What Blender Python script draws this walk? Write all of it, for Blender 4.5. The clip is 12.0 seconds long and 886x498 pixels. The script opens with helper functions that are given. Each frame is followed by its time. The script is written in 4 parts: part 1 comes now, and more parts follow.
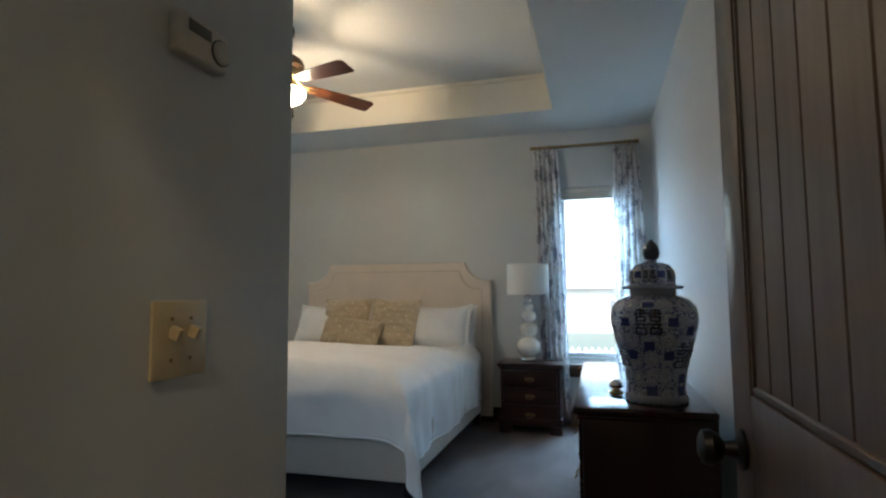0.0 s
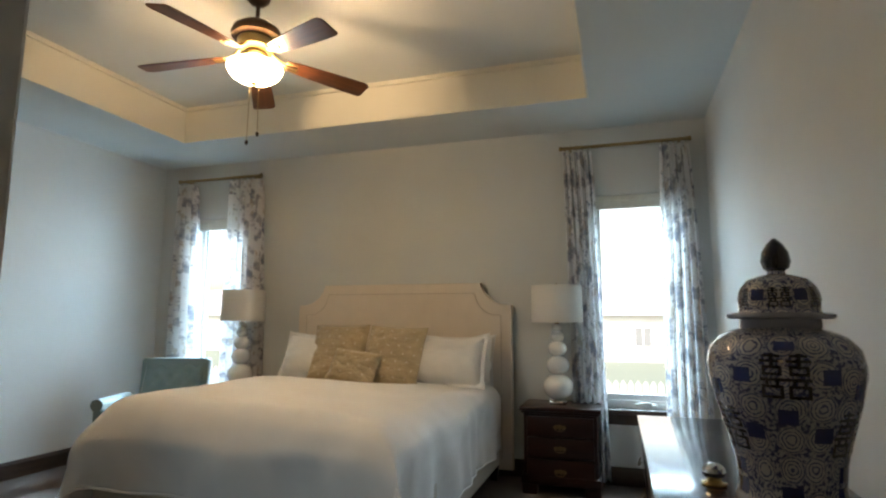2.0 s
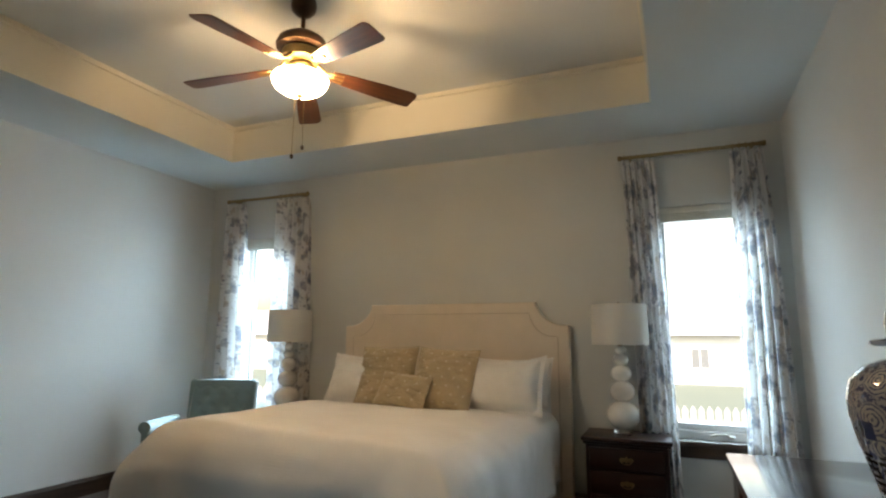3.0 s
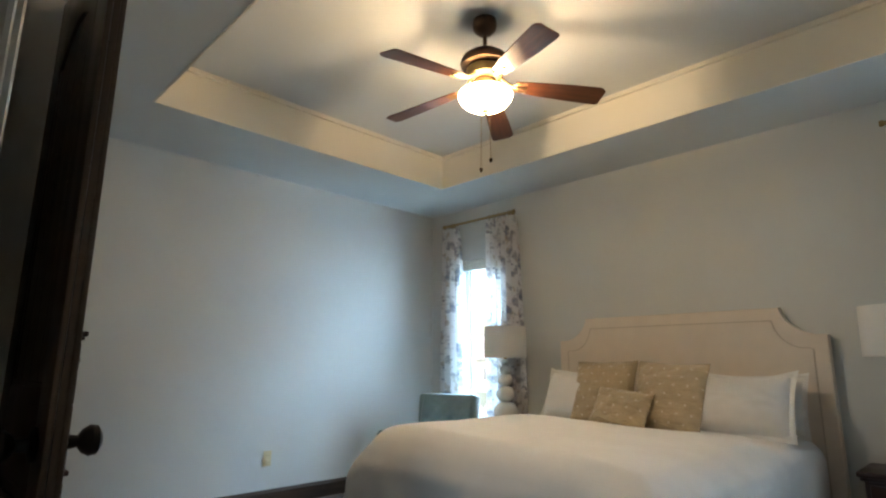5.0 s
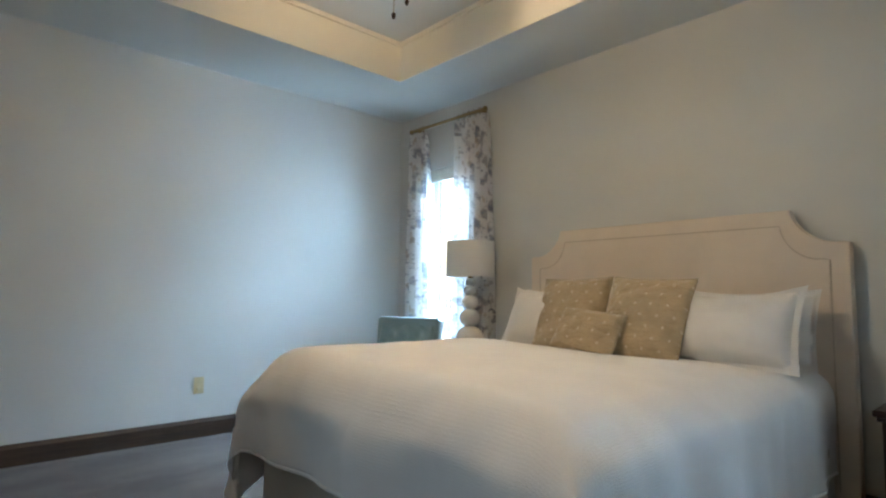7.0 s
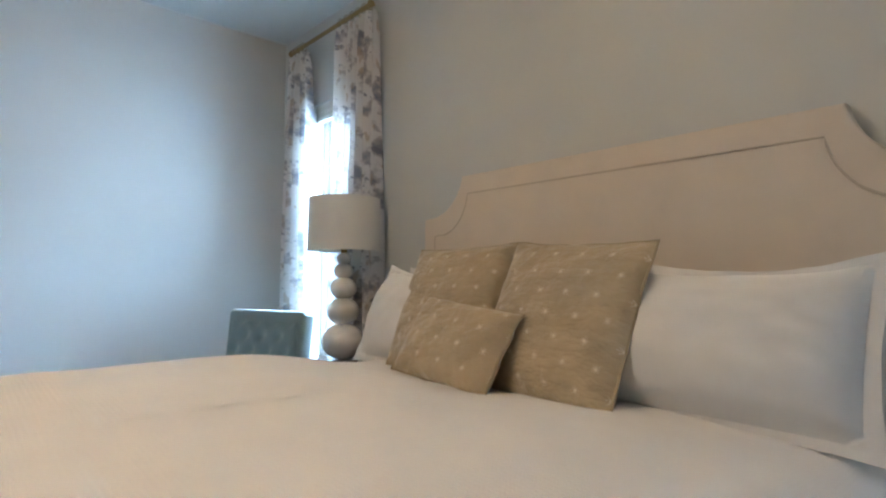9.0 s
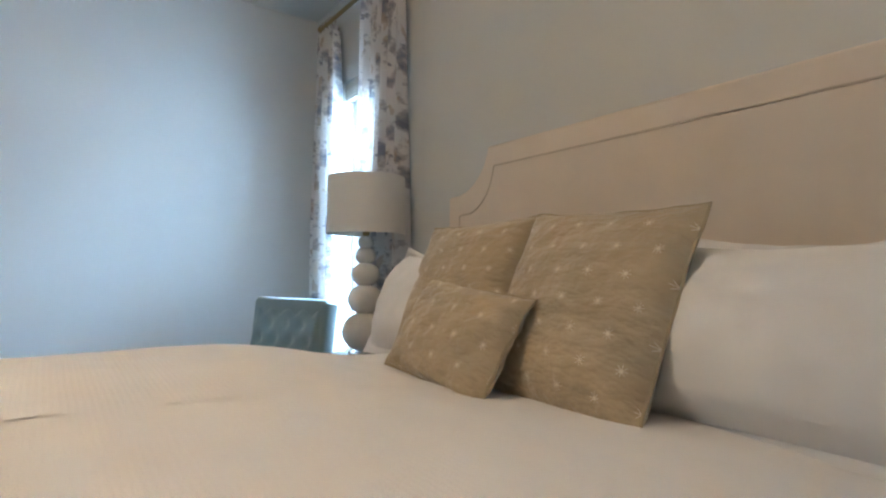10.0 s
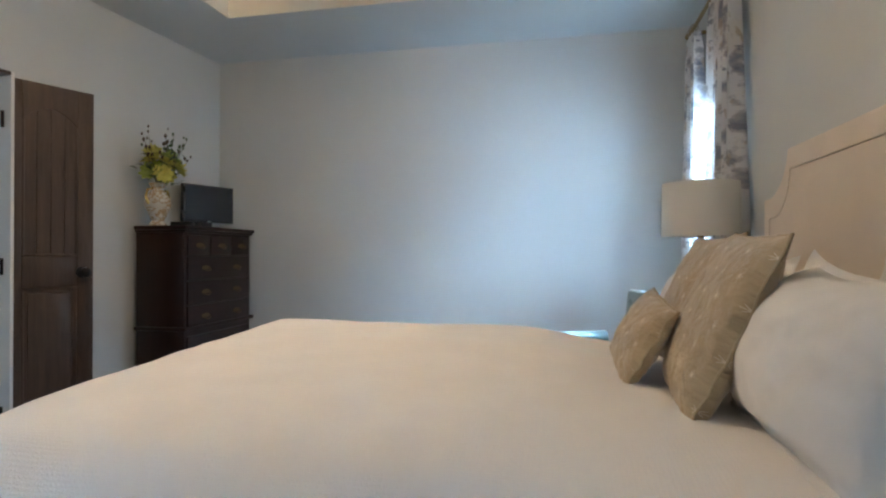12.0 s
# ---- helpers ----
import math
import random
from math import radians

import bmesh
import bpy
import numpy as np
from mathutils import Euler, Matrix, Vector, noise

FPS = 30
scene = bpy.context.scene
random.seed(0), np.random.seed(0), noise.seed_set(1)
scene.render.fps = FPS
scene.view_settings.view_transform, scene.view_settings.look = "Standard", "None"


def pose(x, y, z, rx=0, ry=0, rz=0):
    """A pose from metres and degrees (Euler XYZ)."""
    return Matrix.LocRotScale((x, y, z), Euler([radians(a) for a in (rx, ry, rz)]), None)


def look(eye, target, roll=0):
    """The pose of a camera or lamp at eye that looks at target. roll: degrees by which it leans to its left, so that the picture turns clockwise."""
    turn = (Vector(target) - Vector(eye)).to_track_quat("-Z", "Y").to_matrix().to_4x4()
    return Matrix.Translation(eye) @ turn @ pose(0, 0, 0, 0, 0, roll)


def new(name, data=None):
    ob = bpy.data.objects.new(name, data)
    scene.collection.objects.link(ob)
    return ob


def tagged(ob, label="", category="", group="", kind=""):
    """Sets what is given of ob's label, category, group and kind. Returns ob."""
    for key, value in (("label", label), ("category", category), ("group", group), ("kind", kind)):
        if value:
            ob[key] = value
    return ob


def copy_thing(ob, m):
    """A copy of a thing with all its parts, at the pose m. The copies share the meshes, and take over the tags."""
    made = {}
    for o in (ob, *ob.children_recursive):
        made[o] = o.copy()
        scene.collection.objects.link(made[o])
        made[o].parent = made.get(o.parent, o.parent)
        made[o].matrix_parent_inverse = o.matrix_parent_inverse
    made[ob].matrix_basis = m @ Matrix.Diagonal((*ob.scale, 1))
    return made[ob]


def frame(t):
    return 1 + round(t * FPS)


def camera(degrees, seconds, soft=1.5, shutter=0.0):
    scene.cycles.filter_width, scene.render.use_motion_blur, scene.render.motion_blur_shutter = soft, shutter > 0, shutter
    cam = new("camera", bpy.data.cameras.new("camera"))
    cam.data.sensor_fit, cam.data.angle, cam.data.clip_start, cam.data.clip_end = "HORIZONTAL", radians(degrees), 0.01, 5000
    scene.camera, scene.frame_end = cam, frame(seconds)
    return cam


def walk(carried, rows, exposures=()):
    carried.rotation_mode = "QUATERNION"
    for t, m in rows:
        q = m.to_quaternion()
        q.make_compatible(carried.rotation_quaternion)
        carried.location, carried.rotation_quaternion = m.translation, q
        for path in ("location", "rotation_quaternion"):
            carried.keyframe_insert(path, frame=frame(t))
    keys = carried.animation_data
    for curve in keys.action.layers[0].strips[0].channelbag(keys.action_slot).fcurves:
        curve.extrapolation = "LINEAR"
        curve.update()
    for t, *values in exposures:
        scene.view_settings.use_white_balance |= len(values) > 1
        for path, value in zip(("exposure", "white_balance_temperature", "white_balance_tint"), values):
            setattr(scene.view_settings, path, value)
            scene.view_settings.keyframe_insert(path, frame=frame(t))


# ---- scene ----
cam = camera(77.1, 12.0, soft=2.2)
# seconds; eye x, y, z; yaw, pitch, roll
ROWS = [
    (0, 0.477, 1.795, 1.193, 15.64, 4.71, 0.39),
    (0.5, 0.407, 2.042, 1.204, 15.67, 5.32, 0.31),
    (1, 0.359, 2.263, 1.219, 15.90, 5.77, 0.01),
    (1.5, 0.359, 2.449, 1.216, 16.85, 6.58, 0.02),
    (2, 0.315, 2.609, 1.204, 17.63, 7.29, -0.24),
    (2.5, 0.258, 2.765, 1.205, 19.07, 8.50, -0.42),
    (3, 0.203, 2.793, 1.218, 22.29, 9.25, -0.34),
    (3.5, 0.146, 2.842, 1.231, 28.20, 10.03, -0.19),
    (5.5, 0.332, 3.025, 1.088, 48.55, 10.83, -0.76),
    (6, 0.334, 3.168, 1.046, 49.45, 8.59, -0.64),
    (6.5, 0.241, 3.419, 1.040, 49.31, 6.25, -0.58),
    (7, 0.122, 3.778, 1.048, 47.43, 4.74, -0.64),
    (7.5, 0.016, 4.121, 1.082, 46.34, 3.76, -0.10),
    (9.5, -0.500, 5.525, 1.023, 49.81, 2.71, -0.55),
    (10, -0.522, 5.602, 1.009, 54.34, 2.41, -0.49),
    (10.5, -0.432, 5.710, 1.037, 64.46, 1.72, 0.06),
    (11, -0.238, 5.870, 1.070, 77.66, 1.43, 0.52),
    (11.5, -0.032, 6.042, 1.079, 91.03, 0.99, 0.15),
    (12, 0.168, 6.157, 1.105, 101.97, 0.42, 0.02),
]
walk(cam, [(t, pose(x, y, z, 90 + pitch, roll, yaw)) for t, x, y, z, yaw, pitch, roll in ROWS],
     [(0.0, 1.90, 5850, 12), (0.5, 2.22, 6150, 12), (1.0, 2.15, 6300, 12), (1.5, 2.07, 6700, 13), (2.5, 1.84, 7600, 16), (3.5, 1.80, 7600, 16), (5.5, 2.08, 6350, 13), (6.5, 2.2, 6300, 13), (7.5, 2.2, 6350, 15), (9.5, 2.2, 6200, 18), (12.0, 2.25, 6200, 18)])

# ---- light ----
world = bpy.data.worlds.new("overcast_sky")
scene.world = world
world.use_nodes = True
wn = world.node_tree.nodes
sky = wn.new("ShaderNodeTexSky")
sky.sky_type, sky.sun_disc, sky.sun_elevation, sky.sun_rotation = "NISHITA", False, radians(48), radians(200)
sky.air_density, sky.dust_density = 1.6, 3.0
world.node_tree.links.new(sky.outputs["Color"], wn["Background"].inputs["Color"])
wn["Background"].inputs["Strength"].default_value = 0.15
sun_data = bpy.data.lights.new("sun", "SUN")
sun_data.energy, sun_data.angle, sun_data.color = 3.2, radians(5), (1.0, 0.99, 0.97)
sun = new("sun", sun_data)
sun.matrix_world = pose(0, 0, 20, 42, 0, -20)


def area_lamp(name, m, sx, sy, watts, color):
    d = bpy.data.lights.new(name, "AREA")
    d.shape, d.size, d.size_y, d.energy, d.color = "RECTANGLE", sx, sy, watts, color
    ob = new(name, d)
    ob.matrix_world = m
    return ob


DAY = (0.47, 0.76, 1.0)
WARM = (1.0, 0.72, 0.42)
# area lamps added outside each window, out of sight, to strengthen the sky's light
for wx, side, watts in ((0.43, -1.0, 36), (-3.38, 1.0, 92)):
    area_lamp("window_fill_lamp", look((wx + side * 1.62, 8.25, 1.50), (wx + side * 0.90, 7.05, 1.30)), 2.6, 2.5, watts, DAY)
    area_lamp("window_fill_lamp", look((wx, 8.7, 3.25), (wx, 6.4, 0.9)), 1.8, 1.3, 110 if side < 0 else 260, DAY)
# area lamp for the daylight of the bathroom's unseen window
area_lamp("bath_daylight", pose(-3.3, 0.75, 1.7, 90, 0, 0), 1.2, 1.0, 8, DAY)
bulb = bpy.data.lights.new("fan_bulb", "POINT")
bulb.energy, bulb.color, bulb.shadow_soft_size = 14, WARM, 0.02
FAN = (-1.575, 5.09)
new("fan_bulb", bulb).location = (FAN[0], FAN[1], 2.590)
# unseen hall lamp, placed by the lit wedge on the partition
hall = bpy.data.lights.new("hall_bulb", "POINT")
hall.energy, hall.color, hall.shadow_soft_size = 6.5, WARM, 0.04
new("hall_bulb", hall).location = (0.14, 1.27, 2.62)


# ---- materials ----
class Nodes:
    """Short hands for a node tree."""

    def __init__(self, name):
        self.mat = bpy.data.materials.new(name)
        self.mat.use_nodes = True
        self.tree = self.mat.node_tree
        self.bsdf = self.tree.nodes["Principled BSDF"]

    def add(self, kind, **values):
        n = self.tree.nodes.new("ShaderNode" + kind)
        for k, v in values.items():
            key = k.replace("_", " ")
            if isinstance(v, bpy.types.NodeSocket):
                self.tree.links.new(v, n.inputs[key])
            else:
                n.inputs[key].default_value = v
        return n

    def math(self, op, a, b=0.0, c=0.0):
        n = self.tree.nodes.new("ShaderNodeMath")
        n.operation = op
        for i, v in enumerate((a, b, c)):
            if isinstance(v, bpy.types.NodeSocket):
                self.tree.links.new(v, n.inputs[i])
            else:
                n.inputs[i].default_value = v
        return n.outputs[0]

    def coord(self, which="Object"):
        return self.tree.nodes.new("ShaderNodeTexCoord").outputs[which]

    def scaled(self, vec, sx, sy, sz):
        return self.add("Mapping", Vector=vec, Scale=(sx, sy, sz)).outputs[0]

    def noise(self, vec, scale, detail=4.0, rough=0.55):
        return self.add("TexNoise", Vector=vec, Scale=scale, Detail=detail, Roughness=rough).outputs["Fac"]

    def ramp(self, fac, *stops):
        n = self.tree.nodes.new("ShaderNodeValToRGB")
        while len(n.color_ramp.elements) < len(stops):
            n.color_ramp.elements.new(0.5)
        for e, (p, c) in zip(n.color_ramp.elements, stops):
            e.position, e.color = p, (*c, 1)
        self.tree.links.new(fac, n.inputs[0])
        return n.outputs[0]

    def mix(self, fac, a, b):
        n = self.tree.nodes.new("ShaderNodeMix")
        n.data_type = "RGBA"
        for i, v in ((0, fac), (6, a), (7, b)):
            if isinstance(v, bpy.types.NodeSocket):
                self.tree.links.new(v, n.inputs[i])
            else:
                n.inputs[i].default_value = v if i == 0 else (*v, 1)
        return n.outputs[2]

    def bump(self, height, strength=0.2, distance=0.002):
        b = self.add("Bump", Height=height, Strength=strength, Distance=distance)
        self.tree.links.new(b.outputs[0], self.bsdf.inputs["Normal"])
        return self

    def set(self, **values):
        for k, v in values.items():
            s = self.bsdf.inputs[k.replace("_", " ")]
            if isinstance(v, bpy.types.NodeSocket):
                self.tree.links.new(v, s)
            elif k in ("Base_Color", "Emission_Color", "Subsurface_Radius") and len(v) == 3 and k != "Subsurface_Radius":
                s.default_value = (*v, 1)
            else:
                s.default_value = v
        return self


def shade(c, f):
    return tuple(min(1.0, v * f) for v in c)


def paint(name, color, rough=0.6, peel=0.12):
    n = Nodes(name)
    v = n.coord()
    big = n.noise(v, 1.3, 3)
    fine = n.noise(v, 160, 3)
    n.set(Base_Color=n.ramp(big, (0.3, shade(color, 0.96)), (0.7, shade(color, 1.03))), Roughness=rough)
    n.bump(fine, peel, 0.0012)
    return n.mat


def wood(name, dark, light, rough=0.3, axis="z", coat=0.3, grain=26):
    n = Nodes(name)
    s = {"x": (0.08, 1, 1), "y": (1, 0.08, 1), "z": (1, 1, 0.08)}[axis]
    v = n.scaled(n.coord(), *s)
    g = n.noise(v, grain, 6, 0.65)
    fine = n.noise(v, grain * 7, 3)
    both = n.math("ADD", n.math("MULTIPLY", g, 0.75), n.math("MULTIPLY", fine, 0.25))
    worn = n.noise(n.coord(), 5, 3)
    n.set(Base_Color=n.ramp(both, (0.32, dark), (0.68, light)), Roughness=n.math("MULTIPLY_ADD", worn, 0.16, rough - 0.06),
          Coat_Weight=coat, Coat_Roughness=0.15, Specular_IOR_Level=0.32)
    n.bump(both, 0.12, 0.001)
    return n.mat


def cloth(name, color, scale=420, rough=0.9, sheen=0.15, crease=0.25, tint=None):
    n = Nodes(name)
    v = n.coord()
    weave = n.add("TexWave", Vector=v, Scale=scale, Distortion=1.5, Detail=2.0).outputs["Fac"]
    fine = n.noise(v, scale * 1.4, 2)
    soft = n.noise(v, 7, 4)
    n.set(Base_Color=n.ramp(soft, (0.3, shade(tint or color, 0.94)), (0.7, color)), Roughness=rough, Sheen_Weight=sheen)
    n.bump(n.math("ADD", n.math("MULTIPLY", soft, crease * 12), n.math("ADD", n.math("MULTIPLY", weave, 0.4), fine)), 0.25, 0.0014)
    return n.mat


def plain(name, color, rough=0.4, metal=0.0, **more):
    n = Nodes(name)
    smudge = n.noise(n.coord(), 14, 4)
    n.set(Base_Color=n.ramp(smudge, (0.3, shade(color, 0.92)), (0.7, shade(color, 1.05))),
          Roughness=n.math("MULTIPLY_ADD", smudge, 0.14, max(rough - 0.07, 0.02)), Metallic=metal, **more)
    return n.mat


WALL = paint("wall_paint", (0.585, 0.60, 0.585))
CEIL = paint("ceiling_paint", (0.62, 0.65, 0.645), 0.7, 0.25)
# the riser's cream takes in the fan's warm light
TRAY = paint("fan_lit_trim_paint", (0.74, 0.715, 0.63), 0.45)
WHITE = paint("white_trim_paint", (0.78, 0.78, 0.76), 0.4)
STAIN = wood("dark_stained_trim", (0.028, 0.017, 0.012), (0.07, 0.043, 0.03), 0.42)
STAIN_X = wood("dark_stained_trim_long", (0.028, 0.017, 0.012), (0.07, 0.043, 0.03), 0.42, "x")
STAIN_Y = wood("dark_stained_trim_deep", (0.028, 0.017, 0.012), (0.07, 0.043, 0.03), 0.42, "y")
DOORWOOD = wood("door_wood", (0.040, 0.026, 0.019), (0.095, 0.062, 0.047), 0.42, "z", 0.15, 18)
MAHOG = wood("mahogany", (0.010, 0.0028, 0.0024), (0.028, 0.007, 0.005), 0.36, "z", 0.12)
MAHOG_X = wood("mahogany_long", (0.010, 0.0028, 0.0024), (0.028, 0.007, 0.005), 0.36, "x", 0.12)
MAHOG_Y = wood("mahogany_top", (0.012, 0.004, 0.0035), (0.034, 0.010, 0.007), 0.13, "y", 0.35)
CHERRY = wood("cherry", (0.008, 0.0026, 0.0022), (0.026, 0.007, 0.0045), 0.4, "z", 0.1)
CHERRY_X = wood("cherry_long", (0.008, 0.0026, 0.0022), (0.026, 0.007, 0.0045), 0.4, "x", 0.1)
BLADE = wood("fan_blade_wood", (0.045, 0.014, 0.006), (0.17, 0.055, 0.022), 0.3, "x", 0.5)
BRONZE = plain("oiled_bronze", (0.07, 0.042, 0.027), 0.35, 0.85)
BLACKM = plain("black_metal", (0.012, 0.011, 0.011), 0.4, 0.6)
BRASS = plain("aged_brass", (0.34, 0.25, 0.12), 0.35, 0.9)
DULL = plain("tarnished_brass", (0.15, 0.105, 0.055), 0.45, 0.85)
GOLD = plain("gold_leaf", (0.62, 0.45, 0.16), 0.28, 0.9)
CHROME = plain("chrome", (0.7, 0.7, 0.68), 0.12, 1.0)
IVORY = plain("ivory_plastic", (0.60, 0.50, 0.30), 0.35)
PALE = plain("pale_plastic", (0.62, 0.60, 0.54), 0.4)
GREYP = plain("grey_plastic", (0.12, 0.12, 0.12), 0.4)
BLACKP = plain("black_plastic", (0.01, 0.01, 0.011), 0.28)
SCREEN = plain("dark_screen", (0.006, 0.007, 0.010), 0.08)
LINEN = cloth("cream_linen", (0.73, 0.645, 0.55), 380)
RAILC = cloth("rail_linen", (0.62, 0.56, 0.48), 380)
SHAM = cloth("white_cotton", (0.80, 0.79, 0.77), 500, 0.85, 0.1, 0.5)
TEAL = cloth("teal_velvet", (0.18, 0.26, 0.265), 300, 0.75, 0.6, 0.2)
GLAZE = plain("white_glazed_ceramic", (0.80, 0.77, 0.72), 0.08, 0.0, Coat_Weight=0.5)
INK = plain("cobalt_glaze", (0.008, 0.010, 0.032), 0.08, 0.0, Coat_Weight=0.6)
NAVY = plain("blue_wash_glaze", (0.028, 0.042, 0.16), 0.08, 0.0, Coat_Weight=0.6)
GREYGLAZE = plain("grey_white_glaze", (0.24, 0.26, 0.33), 0.08, 0.0, Coat_Weight=0.6)
LEAF = plain("leaf_green", (0.06, 0.10, 0.03), 0.5)
PETAL = plain("yellow_petal", (0.66, 0.60, 0.13), 0.6)
PETAL_G = plain("lime_petal", (0.34, 0.42, 0.08), 0.6)
TWIG = plain("brown_twig", (0.10, 0.065, 0.035), 0.7)
TUB = plain("white_acrylic", (0.78, 0.79, 0.79), 0.15)
TOWEL = cloth("tan_towel", (0.42, 0.36, 0.28), 200)
TILE = plain("pale_tile", (0.55, 0.53, 0.49), 0.3)


def carpet():
    n = Nodes("taupe_carpet")
    v = n.coord()
    pile = n.noise(v, 330, 3, 0.7)
    brushed = n.noise(n.scaled(v, 1, 0.45, 1), 3.2, 4)
    c = n.mix(n.math("MULTIPLY", pile, 0.55), (0.058, 0.043, 0.037), (0.105, 0.080, 0.070))
    n.set(Base_Color=n.mix(n.ramp(brushed, (0.38, (0, 0, 0)), (0.62, (0.75, 0.75, 0.75))), c, (0.13, 0.099, 0.087)), Roughness=1.0, Sheen_Weight=0.05)
    n.bump(n.math("ADD", pile, n.math("MULTIPLY", brushed, 1.5)), 0.8, 0.006)
    return n.mat


def duvet_cloth():
    n = Nodes("white_matelasse")
    uv = n.coord("UV")
    rib = n.add("TexWave", Vector=n.scaled(uv, 1, 1, 1), Scale=36.0, Distortion=5.0, Detail=2.0, Detail_Scale=6.0).outputs["Fac"]
    rib2 = n.add("TexWave", Vector=n.add("Mapping", Vector=uv, Rotation=(0, 0, 1.5708)).outputs[0], Scale=30.0, Distortion=5.5, Detail=2.0, Detail_Scale=5.0).outputs["Fac"]
    soft = n.noise(uv, 5, 4)
    fine = n.noise(uv, 300, 2)
    n.set(Base_Color=n.ramp(soft, (0.3, (0.80, 0.78, 0.755)), (0.7, (0.84, 0.825, 0.80))), Roughness=0.85, Sheen_Weight=0.1)
    n.bump(n.math("ADD", n.math("MULTIPLY", n.math("MULTIPLY", rib, rib2), n.noise(uv, 2.2, 2)), n.math("ADD", n.math("MULTIPLY", soft, 3.0), n.math("MULTIPLY", fine, 0.3))), 0.3, 0.004)
    return n.mat


def star_cloth(name, ground, star):
    """Silk with rows of small six-rayed stars, in metres of the UV map."""
    n = Nodes(name)
    uv = n.coord("UV")
    xyz = n.add("SeparateXYZ", Vector=uv)
    px = n.math("DIVIDE", xyz.outputs[0], 0.090)
    row = n.math("DIVIDE", xyz.outputs[1], 0.060)
    odd = n.math("MULTIPLY", n.math("MODULO", n.math("FLOOR", n.math("ADD", row, 100.0)), 2.0), 0.5)
    u = n.math("SUBTRACT", n.math("FRACT", n.math("ADD", n.math("ADD", px, 50.0), odd)), 0.5)
    w = n.math("MULTIPLY", n.math("SUBTRACT", n.math("FRACT", n.math("ADD", row, 100.0)), 0.5), 0.69)
    r = n.math("SQRT", n.math("ADD", n.math("MULTIPLY", u, u), n.math("MULTIPLY", w, w)))
    ang = n.math("ARCTAN2", w, u)
    ray = n.math("ABSOLUTE", n.math("COSINE", n.math("MULTIPLY", ang, 4.0)))
    reach = n.math("MULTIPLY_ADD", n.math("POWER", ray, 10.0), 0.10, 0.042)
    hit = n.math("LESS_THAN", r, reach)
    weave = n.noise(n.scaled(uv, 1, 1.6, 1), 260, 3)
    tone = n.noise(uv, 9, 4)
    base = n.ramp(tone, (0.3, shade(ground, 0.85)), (0.7, shade(ground, 1.1)))
    n.set(Base_Color=n.mix(n.math("MULTIPLY", hit, n.math("MULTIPLY_ADD", weave, 0.7, 0.45)), base, star), Roughness=0.55, Sheen_Weight=0.3)
    crease = n.noise(n.scaled(uv, 1, 1.7, 1), 9, 3)
    n.bump(n.math("ADD", n.math("MULTIPLY", crease, 8.0), n.math("MULTIPLY", weave, 0.4)), 0.65, 0.007)
    return n.mat


def curtain_cloth():
    n = Nodes("printed_curtain")
    uv = n.coord("UV")
    blot = n.noise(n.scaled(uv, 1.0, 0.75, 1), 9, 4, 0.6)
    blot2 = n.noise(n.add("Mapping", Vector=uv, Location=(3, 7, 0)).outputs[0], 13, 4, 0.6)
    stem = n.noise(n.scaled(uv, 2.2, 0.7, 1), 11, 2)
    c = n.ramp(blot, (0.51, (0.80, 0.79, 0.78)), (0.57, (0.48, 0.46, 0.47)), (0.64, (0.30, 0.32, 0.38)))
    c = n.mix(n.ramp(blot2, (0.60, (0, 0, 0)), (0.64, (0.75, 0.75, 0.75))), c, (0.20, 0.21, 0.26))
    c = n.mix(n.ramp(stem, (0.60, (0, 0, 0)), (0.64, (0.6, 0.6, 0.6))), c, (0.50, 0.40, 0.30))
    fine = n.noise(uv, 500, 2)
    n.set(Base_Color=c, Roughness=0.9).bump(fine, 0.2, 0.001)
    back = n.add("BsdfTranslucent", Color=c)
    m = n.add("MixShader", Fac=0.34)
    n.tree.links.new(n.bsdf.outputs[0], m.inputs[1])
    n.tree.links.new(back.outputs[0], m.inputs[2])
    n.tree.links.new(m.outputs[0], n.tree.nodes["Material Output"].inputs[0])
    return n.mat


def shade_cloth():
    n = Nodes("drum_shade_linen")
    v = n.coord()
    fine = n.noise(n.scaled(v, 1, 1, 4), 260, 2)
    n.set(Base_Color=n.ramp(fine, (0.2, (0.84, 0.82, 0.78)), (0.8, (0.88, 0.87, 0.84))), Roughness=0.9).bump(fine, 0.2, 0.001)
    back = n.add("BsdfTranslucent", Color=(0.8, 0.78, 0.72, 1))
    m = n.add("MixShader", Fac=0.3)
    n.tree.links.new(n.bsdf.outputs[0], m.inputs[1])
    n.tree.links.new(back.outputs[0], m.inputs[2])
    n.tree.links.new(m.outputs[0], n.tree.nodes["Material Output"].inputs[0])
    return n.mat


